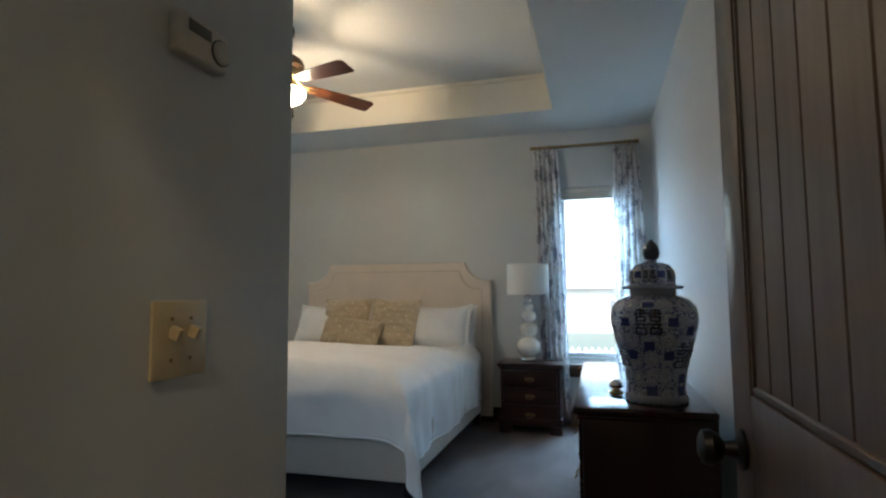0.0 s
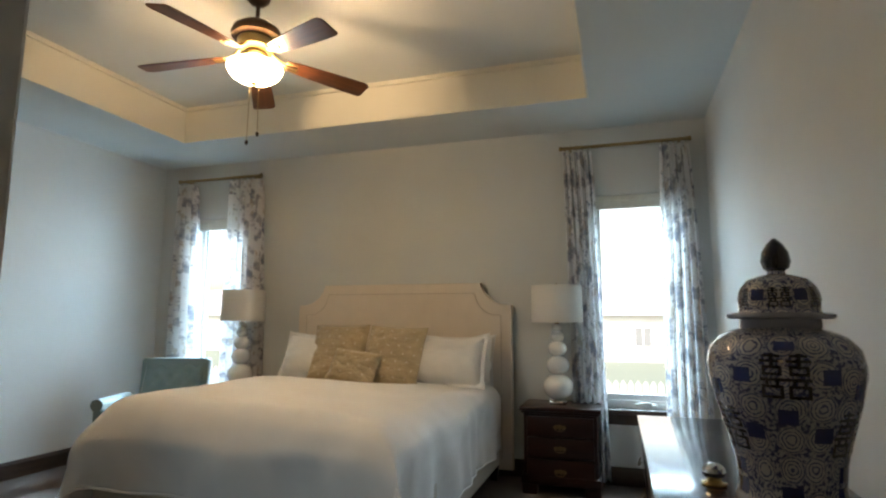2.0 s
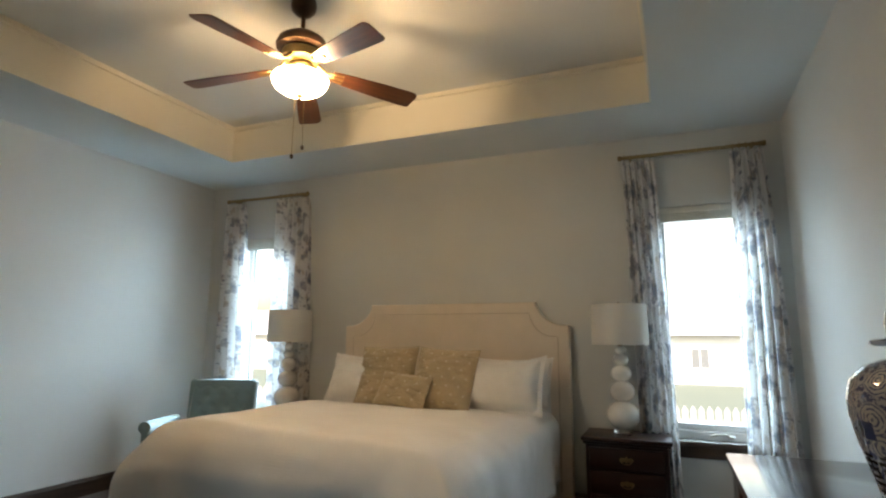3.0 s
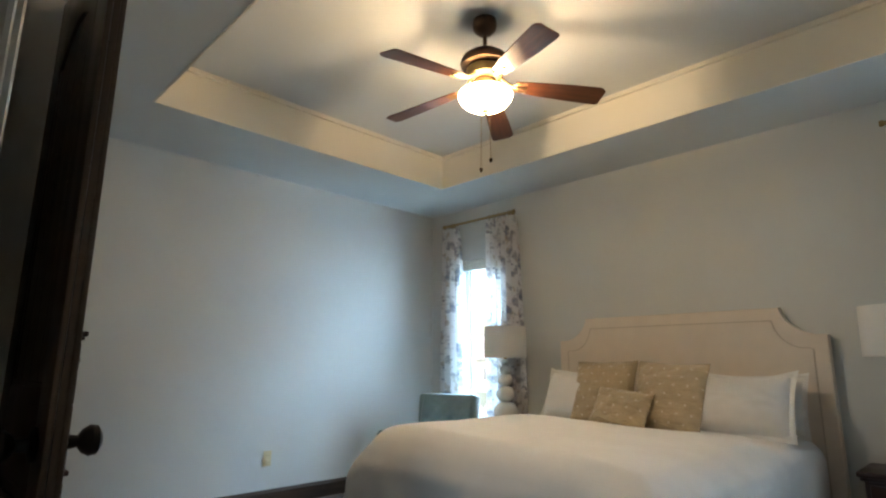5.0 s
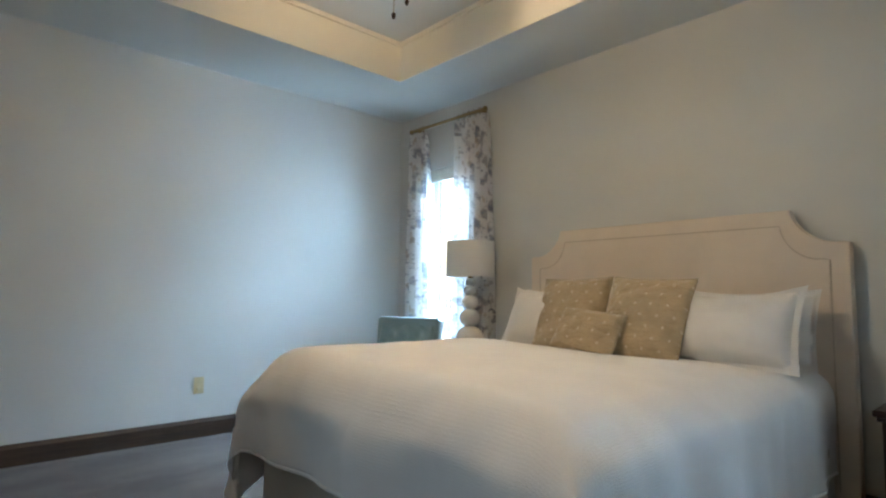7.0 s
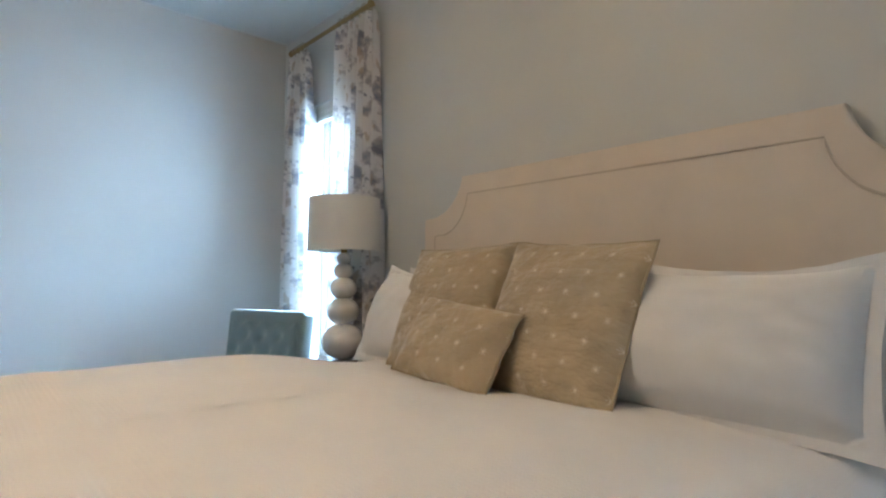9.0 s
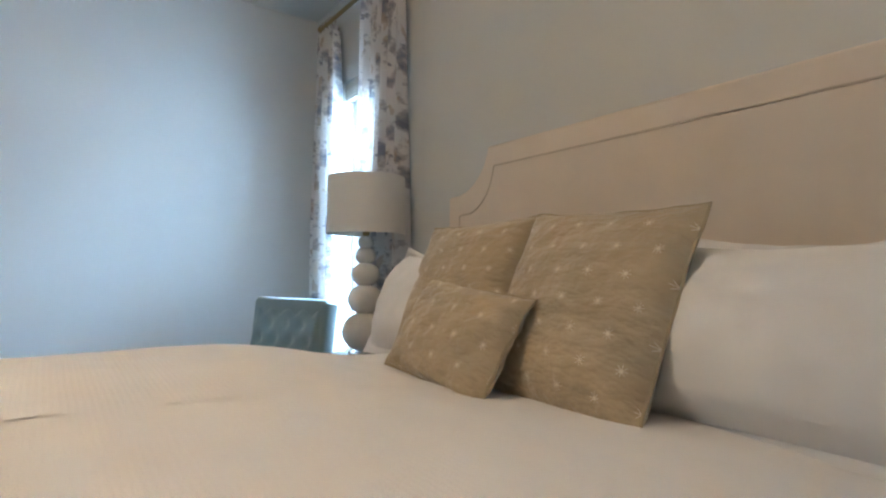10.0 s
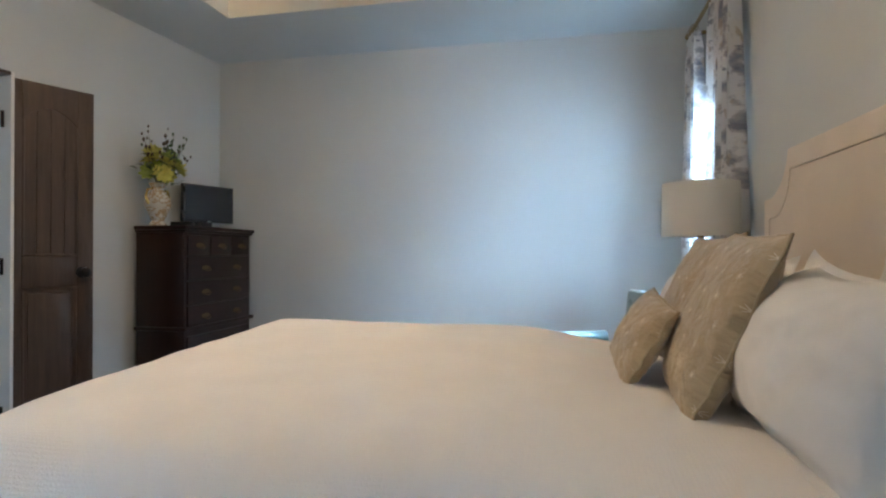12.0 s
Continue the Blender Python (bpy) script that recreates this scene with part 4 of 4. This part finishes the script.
# ---- lamps ----
def table_lamp(x, y, z):
    t = empty("table_lamp", pose(x, y, z), "white stacked-ball ceramic lamp with ivory drum shade", "table lamp", "bedside lamps")
    part("foot", box(-0.058, 0.058, -0.058, 0.058, 0, 0.03, 0.004), CHROME, t, "clear acrylic and chrome foot")
    zz = 0.03
    for r in (0.110, 0.084, 0.069, 0.050, 0.038):
        prof = [(max(0.012, r * math.sin(math.pi * k / 16)), zz + r * 0.86 * (1 - math.cos(math.pi * k / 16))) for k in range(1, 16)]
        part("ball", turned(prof, 36), GLAZE, t)
        zz += r * 1.72 - 0.012
    part("neck", tube([(0, 0, zz - 0.02), (0, 0, zz + 0.16)], 0.007, 12), BRASS, t)
    part("socket", turned([(0.012, zz + 0.01), (0.017, zz + 0.015), (0.017, zz + 0.05), (0.01, zz + 0.055)], 18), BRASS, t)
    z0 = 1.19 - z
    z1 = 1.465 - z
    shell = turned([(0.190, z0), (0.186, z1), (0.183, z1), (0.187, z0), (0.190, z0)], 64)
    sh = part("shade", shell, SHADEC, t, "ivory linen drum shade")
    for k in range(3):
        a = k * 2.094
        part("spider", tube([(0, 0, z1 - 0.03), (0.182 * math.cos(a), 0.182 * math.sin(a), z1 - 0.015)], 0.0025, 6), BRASS, sh)
    part("finial", turned([(0.0, z1 + 0.02), (0.008, z1 + 0.012), (0.01, z1), (0.005, z1 - 0.03)][::-1], 14), BRASS, t)


table_lamp(-0.143, 6.865, 0.597)
table_lamp(-2.925, 6.865, 0.597)


# ---- ceiling fan ----
fan = empty("ceiling_fan", pose(FAN[0], FAN[1], TH), "bronze five-blade ceiling fan with lit alabaster bowl", "ceiling fan")
part("canopy", turned([(0.0, 0.0), (0.066, -0.001), (0.070, -0.03), (0.064, -0.06), (0.040, -0.085), (0.016, -0.096), (0.0, -0.097)], 32), BRONZE, fan)
part("downrod", tube([(0, 0, -0.09), (0, 0, -0.20)], 0.012, 14), BRONZE, fan)
part("motor_housing", turned([(0.0, -0.180), (0.02, -0.181), (0.03, -0.190), (0.085, -0.207), (0.126, -0.238), (0.138, -0.268), (0.134, -0.286), (0.10, -0.296), (0.0, -0.297)], 44), BRONZE, fan)
part("flywheel", turned([(0.0, -0.298), (0.098, -0.298), (0.104, -0.308), (0.098, -0.350), (0.06, -0.372), (0.0, -0.373)], 36), BRASS, fan, "gilt brass blade ring")
part("switch_cup", turned([(0.0, -0.373), (0.062, -0.374), (0.066, -0.388), (0.058, -0.404), (0.02, -0.410), (0.0, -0.411)], 28), BRASS, fan, "gilt brass switch cup")
part("bowl_rod", tube([(0, 0, -0.405), (0, 0, -0.545)], 0.006, 8), BRASS, fan)
blade_pts = [(0.17, -0.042), (0.28, -0.054), (0.46, -0.066), (0.625, -0.071), (0.647, -0.066), (0.665, -0.045), (0.653, 0.060), (0.640, 0.069), (0.615, 0.071), (0.46, 0.066), (0.28, 0.054), (0.17, 0.042)]
for k in range(5):
    a = 49 + 72 * k
    bm = outline(blade_pts, 0.007, None, 0.002, 1)
    bm.transform(pose(0, 0, 0, -90, 0, 0))
    bl = part("blade", bm, BLADE, fan, "reddish brown wooden blade", at=pose(0, 0, -0.385, 0, 0, a) @ pose(0, 0, 0, -12, 5, 0))
    arm = tube([(0.08, 0, 0.05), (0.12, 0, 0.012), (0.17, 0, -0.008), (0.235, 0, -0.005)], 0.011, 10)
    arm = tube([(0.15, 0, 0.0), (0.19, -0.03, -0.006), (0.235, -0.032, -0.006)], 0.007, 8, arm)
    arm = tube([(0.15, 0, 0.0), (0.19, 0.03, -0.006), (0.235, 0.032, -0.006)], 0.007, 8, arm)
    part("blade_iron", arm, BRASS, bl)
bowl = [(0.138, -0.450), (0.147, -0.455), (0.149, -0.463), (0.145, -0.482), (0.128, -0.507), (0.096, -0.529), (0.048, -0.543), (0.012, -0.546)]
glass_bowl = part("glass_bowl", turned(bowl + [(r * 0.97, z + 0.004) for r, z in reversed(bowl)] + [bowl[0]], 48), BOWL, fan, "glowing alabaster glass bowl")
# added inner shell: keeps the bowl's own glow off the ceiling
part("liner", turned([(r * 0.955, z + 0.007) for r, z in bowl[1:-1]] + [(0.0, -0.535)], 48, cap=False), GLAZE, glass_bowl, "added white shell covering the bowl's glowing inner faces")
part("bowl_finial", turned([(0.0, -0.545), (0.018, -0.546), (0.021, -0.554), (0.010, -0.562), (0.012, -0.570), (0.0, -0.576)], 20), BRASS, fan)
for dx, dy, ln in ((0.02, 0.01, 0.29), (-0.012, -0.02, 0.345)):
    ch = part("pull_chain", tube([(dx, dy, -0.535), (dx * 1.2, dy * 1.2, -0.535 - ln)], 0.0018, 6), BRASS, fan)
    part("fob", turned([(0.0, 0.0), (0.007, -0.004), (0.010, -0.012), (0.006, -0.026), (0.0, -0.030)], 14), BRONZE, ch, at=pose(dx * 1.2, dy * 1.2, -0.535 - ln))

# ---- ginger jar on the dresser ----
JAR = [(0.000, 0.000), (0.115, 0.000), (0.119, 0.008), (0.115, 0.030), (0.111, 0.060), (0.117, 0.120), (0.133, 0.190), (0.153, 0.260), (0.165, 0.320), (0.167, 0.360), (0.160, 0.395), (0.136, 0.425), (0.105, 0.440), (0.086, 0.445), (0.085, 0.470)]
jar = empty("ginger_jar", pose(0.682, 4.155, 0.776) @ Matrix.Diagonal((0.985, 0.985, 0.925, 1)), "large blue and white porcelain temple jar with domed lid", "vase")


def radius_at(z, prof):
    for (r0, z0), (r1, z1) in zip(prof, prof[1:]):
        if z0 <= z <= z1:
            return r0 + (r1 - r0) * (z - z0) / (z1 - z0)
    return 0.1


part("jar_body", turned(JAR, 72), CHINA, jar)
part("foot_band", turned([(0.1195, 0.006), (0.1215, 0.010), (0.118, 0.028), (0.1145, 0.032)], 64, cap=False), GREYGLAZE, jar)
part("neck_band", turned([(0.087, 0.446), (0.089, 0.449), (0.088, 0.468), (0.0855, 0.47)], 64, cap=False), GREYGLAZE, jar)
LID = [(0.113, 0.471), (0.117, 0.475), (0.115, 0.482), (0.092, 0.486), (0.088, 0.492), (0.090, 0.520), (0.084, 0.550), (0.067, 0.572), (0.038, 0.584), (0.021, 0.587), (0.019, 0.595)]
lid = part("lid", turned(LID, 64), CHINA, jar, "domed lid with dark finial")
part("lid_rim", turned([(0.1138, 0.4695), (0.1186, 0.474), (0.1176, 0.481), (0.1075, 0.4855)], 64, cap=False), GREYGLAZE, lid)
part("finial", turned([(0.018, 0.594), (0.029, 0.602), (0.034, 0.620), (0.030, 0.646), (0.018, 0.668), (0.006, 0.681), (0.0, 0.684)], 32), INK, lid, "cobalt bud finial")


def glyph(strokes, ang, zc, size, parent, rad=None, mat=None):
    """Raised bars (x0, x1, z0, z1 in a unit square) wrapped on the jar."""
    bm = bmesh.new()
    for x0, x1, z0, z1 in strokes:
        n = 4
        grid = []
        for i in range(n + 1):
            col = []
            for j in range(3):
                zz = zc + (z0 + (z1 - z0) * j / 2 - 0.5) * size
                r = radius_at(zz, rad or JAR[3:]) + 0.0012
                a = ang + ((x0 + (x1 - x0) * i / n) - 0.5) * size / r
                col.append(bm.verts.new((r * math.cos(a), r * math.sin(a), zz)))
            grid.append(col)
        for i in range(n):
            for j in range(2):
                bm.faces.new((grid[i][j], grid[i + 1][j], grid[i + 1][j + 1], grid[i][j + 1]))
    return part("painted_mark", bm, mat or INK, parent, "dark cobalt painted mark")


def ring(x0, x1, z0, z1, t):
    return [(x0, x1, z0, z0 + t), (x0, x1, z1 - t, z1), (x0, x0 + t, z0 + t, z1 - t), (x1 - t, x1, z0 + t, z1 - t)]


DOUBLE = [(0.06, 0.94, 0.40, 0.47)]
for c in (0.27, 0.73):
    DOUBLE += ring(c - 0.19, c + 0.19, 0.05, 0.33, 0.065) + ring(c - 0.17, c + 0.17, 0.52, 0.72, 0.06)
    DOUBLE += [(c - 0.21, c + 0.21, 0.78, 0.84), (c - 0.035, c + 0.035, 0.72, 0.97), (c - 0.15, c + 0.15, 0.89, 0.94), (c - 0.12, c - 0.06, 0.33, 0.40), (c + 0.06, c + 0.12, 0.33, 0.40)]
BLOB = [(0.04, 0.96, 0.08, 0.92)]
for k in range(6):
    a = math.radians(-102 + 60 * k)
    hi = k % 2 == 0
    glyph(DOUBLE, a, 0.335 if hi else 0.20, 0.115, jar)
    for da, dz in ((-0.55, 0.0), (0.55, 0.0), (0.0, 0.10), (0.0, -0.095)):
        glyph(BLOB, a + da, (0.335 if hi else 0.20) + (dz if not (hi and dz > 0) else 0.078), 0.043, jar, None, NAVY)
    glyph(BLOB, a, 0.056, 0.045, jar, None, NAVY)
    glyph(DOUBLE, a, 0.524, 0.054, lid, LID[4:])
    glyph(BLOB, a + 0.52, 0.53, 0.034, lid, LID[4:], NAVY)

trinket = empty("glass_trinket", pose(0.535, 4.29, 0.776) @ Matrix.Diagonal((0.95, 0.95, 0.72, 1)), "small gilt glass knob ornament on the dresser", "ornament")
part("stand", turned([(0.0, 0.0), (0.032, 0.001), (0.034, 0.008), (0.02, 0.014), (0.016, 0.02), (0.0, 0.021)], 24), GOLD, trinket)
ico = bmesh.new()
bmesh.ops.create_icosphere(ico, subdivisions=2, radius=0.032, matrix=Matrix.Translation((0, 0, 0.047)))
part("faceted_ball", ico, CHROME, trinket, "faceted mirror-glass ball", smooth=False)

# ---- switch, thermostat, outlet ----
sw = empty("light_switch", pose(PX, 2.615, 1.12, 0, 0, 90), "ivory double toggle light switch plate", "light switch")
part("plate", box(-0.066, 0.066, -0.0075, -0.001, -0.066, 0.066, 0.003), IVORY, sw)
for s in (-1, 1):
    part("toggle", outline([(-0.006, -0.010), (0.006, -0.010), (0.005, 0.010), (-0.005, 0.010)], 0.021, None, 0.002), IVORY, sw, at=pose(s * 0.023, -0.026, 0.007, 22, 0, 0))
    for z in (-0.035, 0.035):
        part("screw", turned([(0.0035, 0), (0.0035, 0.001), (0.0, 0.0016)], 12), BRASS, sw, at=pose(s * 0.023, -0.0075, z, 90, 0, 0))
th = empty("thermostat", pose(PX, 2.63, 1.657, 0, 0, 90) @ Matrix.Diagonal((0.85, 1, 0.85, 1)), "pale plastic wall thermostat with dial and display", "thermostat")
part("case", box(-0.075, 0.075, -0.03, -0.001, -0.045, 0.045, 0.008, None, 3), PALE, th)
part("display", box(-0.055, 0.015, -0.0315, -0.0295, 0.006, 0.032, 0.001), GREYP, th)
part("dial", turned([(0.026, 0), (0.026, 0.006), (0.022, 0.01), (0.0, 0.0105)], 32), PALE, th, at=pose(0.044, -0.0302, -0.005, 90, 0, 0))
part("dial_ring", turned([(0.0265, 0), (0.029, 0.0), (0.029, 0.004), (0.0265, 0.004)], 32), GREYP, th, at=pose(0.044, -0.0302, -0.005, 90, 0, 0))
ol = empty("outlet", pose(X0, 5.265, 0.37, 0, 0, 90), "ivory duplex wall outlet above the baseboard", "outlet")
part("plate", box(-0.036, 0.036, -0.007, -0.001, -0.06, 0.06, 0.003), IVORY, ol)
for z in (-0.026, 0.026):
    rc = part("receptacle", box(-0.017, 0.017, -0.0095, -0.0065, z - 0.015, z + 0.015, 0.003), IVORY, ol)
    part("slot", join(box(-0.008, -0.006, -0.0102, -0.009, z - 0.005, z + 0.006), box(0.006, 0.008, -0.0102, -0.009, z - 0.005, z + 0.006)), GREYP, rc, smooth=False)

# ---- armchair ----
chair = empty("armchair", pose(-3.395, 6.455, 0, 0, 0, 20) @ Matrix.Diagonal((1.0, 0.95, 0.955, 1)), "teal velvet armchair with button-tufted back", "armchair")
BUTTONS = [(-0.19 + 0.127 * i + (0.063 if j % 2 else 0), 0.50 + 0.085 * j) for j in range(5) for i in range(4 - (j % 2))]


def tufted(u, v):
    x, z = (u - 0.5) * 0.56, 0.40 + 0.47 * v
    y = 0.0
    for bx, bz in BUTTONS:
        d2 = ((x - bx) ** 2 + (z - bz) ** 2) / 0.0011
        y += 0.020 * math.exp(-d2)
    edge = max(abs(2 * u - 1), abs(2 * v - 1))
    y += 0.05 * max(0, edge - 0.86) / 0.14
    return (x, y + 0.12 * (v - 0.5), z)


part("back_tufting", sheet(tufted, 60, 50), TEAL, chair, at=pose(0, 0.20, 0))
bk = outline([(-0.285, 0.36), (0.285, 0.36), (0.295, 0.86), (0.27, 0.885), (-0.27, 0.885), (-0.295, 0.86)], 0.10, None, 0.02, 3)
part("back_shell", bk, TEAL, chair, at=pose(0, 0.16, 0) @ Matrix(((1, 0, 0, 0), (0, 1, 0.255, -0.09), (0, 0, 1, 0), (0, 0, 0, 1))) @ pose(0, 0.085, 0))
for bx, bz in BUTTONS:
    part("button", turned([(0.012, 0), (0.011, 0.005), (0.0, 0.007)], 12), TEAL, chair, at=pose(bx, 0.20 + 0.024 + 0.12 * ((bz - 0.4) / 0.47 - 0.5), bz, 90, 0, 0))
part("seat_cushion", box(-0.28, 0.28, -0.36, 0.24, 0.30, 0.44, 0.035, None, 4), TEAL, chair)
part("seat_base", box(-0.30, 0.30, -0.34, 0.28, 0.16, 0.30, 0.015, None, 2), TEAL, chair)
for s in (-1, 1):
    arm = box(s * 0.285 if s > 0 else -0.365, 0.365 if s > 0 else -0.285, -0.36, 0.12, 0.16, 0.57, 0.03, None, 4)
    part("arm", arm, TEAL, chair)
    part("arm_roll", tube([(s * 0.325, -0.35, 0.562), (s * 0.325, -0.372, 0.562), (s * 0.325, 0.12, 0.562)][1:], 0.048, 20), TEAL, chair)
    for y in (-0.30, 0.24):
        part("leg", turned([(0.016, 0), (0.02, 0.02), (0.026, 0.16)], 16), BLACKP, chair, at=pose(s * 0.31, y, 0))

# ---- on the chest: television and flower vase ----
tv = empty("television", pose(-3.70, 3.46, 1.296, 0, 0, 180 - 18), "small black flat television standing on the chest", "television")
part("stand", turned([(0.0, 0.0), (0.10, 0.0), (0.105, 0.004), (0.10, 0.01), (0.03, 0.016), (0.0, 0.017)], 40), BLACKP, tv)
part("neck", box(-0.025, 0.025, -0.008, 0.012, 0.014, 0.07, 0.004), BLACKP, tv)
part("cabinet", box(-0.225, 0.225, -0.018, 0.022, 0.045, 0.335, 0.006, None, 3), BLACKP, tv)
part("screen", box(-0.21, 0.21, -0.0195, -0.0175, 0.066, 0.322), SCREEN, tv, "dark reflective screen", smooth=False)
part("logo_bar", box(-0.02, 0.02, -0.0195, -0.0175, 0.050, 0.056), CHROME, tv, smooth=False)
bx = thing("media_box", box(-0.13, 0.13, -0.08, 0.08, 0, 0.035, 0.004), BLACKP, "flat black media box lying on the chest", "media box", at=pose(-3.45, 3.50, 1.296, 0, 0, 180))
vase = empty("flower_vase", pose(-3.245, 3.38, 1.296), "cream and gilt porcelain vase with yellow silk flowers", "vase")
VASE = [(0.0, 0.0), (0.055, 0.0), (0.058, 0.012), (0.042, 0.035), (0.058, 0.075), (0.085, 0.13), (0.088, 0.165), (0.070, 0.21), (0.045, 0.24), (0.042, 0.27), (0.058, 0.295), (0.060, 0.30), (0.05, 0.298)]
nv = Nodes("gilded_porcelain")
blot = nv.noise(nv.coord(), 22, 4)
nv.set(Base_Color=nv.ramp(blot, (0.44, (0.62, 0.57, 0.48)), (0.50, (0.42, 0.26, 0.12)), (0.60, (0.70, 0.66, 0.58))), Roughness=0.15, Coat_Weight=0.5)
part("vase_body", turned(VASE, 40), nv.mat, vase)
for s in (-1, 1):
    part("vase_handle", tube([(s * 0.05, 0, 0.26), (s * 0.10, 0, 0.25), (s * 0.118, 0, 0.20), (s * 0.09, 0, 0.15)], 0.008, 8), GOLD, vase)


def blossom(p, size, mat):
    bm = bmesh.new()
    rnd = random.Random(int(abs(p[0] * 1e4) + abs(p[2]) * 1e3))
    out = Vector(p) - Vector((0, 0, 0.32))
    q = out.to_track_quat("Z", "Y").to_matrix().to_4x4()
    for ringi, (n, r, lift) in enumerate(((9, 1.0, 0.15), (7, 0.75, 0.5), (5, 0.45, 0.9))):
        for k in range(n):
            a = 2 * math.pi * k / n + ringi * 0.4 + rnd.uniform(-0.15, 0.15)

            def petal(u, v, a=a, r=r, lift=lift):
                w = (u - 0.5) * 0.75 * math.sin(math.pi * min(1, 0.12 + v * 0.83)) * r
                d = v * r
                pt = Vector((d * math.cos(a) - w * math.sin(a), d * math.sin(a) + w * math.cos(a), lift * v * v * 0.8 + 0.25 * (u - 0.5) ** 2))
                return q @ (pt * size) + Vector(p)
            bm = sheet(petal, 3, 4, None, bm)
    part("blossom", bm, mat, vase)


rf = random.Random(9)
for k in range(13):
    a = 2 * math.pi * k / 13 + rf.uniform(-0.3, 0.3)
    r = rf.uniform(0.05, 0.15)
    z = 0.33 + rf.uniform(0.02, 0.20)
    p = (r * math.cos(a), 0.7 * r * math.sin(a) + 0.02, z)
    part("stem", tube([(0, 0, 0.26), (p[0] * 0.4, p[1] * 0.4, z * 0.85), (p[0], p[1], z)], 0.003, 6), LEAF, vase)
    blossom(p, rf.uniform(0.062, 0.088), PETAL if k % 3 else PETAL_G)
leaves = None
for k in range(46):
    a, r, z = rf.uniform(0, 6.28), rf.uniform(0.03, 0.17), 0.30 + rf.uniform(0.0, 0.22)
    c = Vector((r * math.cos(a), 0.7 * r * math.sin(a) + 0.01, z))
    d = Vector((math.cos(a), 0.7 * math.sin(a), rf.uniform(-0.3, 0.8))).normalized()
    s = d.cross(Vector((0, 0, 1))).normalized()

    def leaf(u, v, c=c, d=d, s=s):
        return c + d * (v * 0.085) + s * ((u - 0.5) * 0.04 * math.sin(math.pi * min(0.97, v + 0.06))) + Vector((0, 0, -0.03 * v * v))
    leaves = sheet(leaf, 2, 5, None, leaves)
part("foliage", leaves, LEAF, vase, "dark green leaves")
for k in range(12):
    a = rf.uniform(0, 6.28)
    r, z = rf.uniform(0.10, 0.26), rf.uniform(0.50, 0.68)
    c = Vector((r * math.cos(a), 0.5 * r * math.sin(a) + 0.03, z))
    bm = tube([(0, 0, 0.28), c * 0.6 + Vector((0, 0, 0.08)), c], 0.0025, 6, None, 0.5)
    for j in range(6):
        t = 0.55 + 0.09 * j
        p = Vector((0, 0, 0.28)).lerp(c, t) + Vector((rf.uniform(-0.02, 0.02), rf.uniform(-0.02, 0.02), rf.uniform(0.0, 0.04)))
        bud = bmesh.new()
        bmesh.ops.create_icosphere(bud, subdivisions=1, radius=rf.uniform(0.006, 0.011), matrix=Matrix.Translation(p) @ Matrix.Diagonal((1, 1, 1.6, 1)))
        bm = join(bm, bud)
    part("twig", bm, LEAF if k % 2 else TWIG, vase)
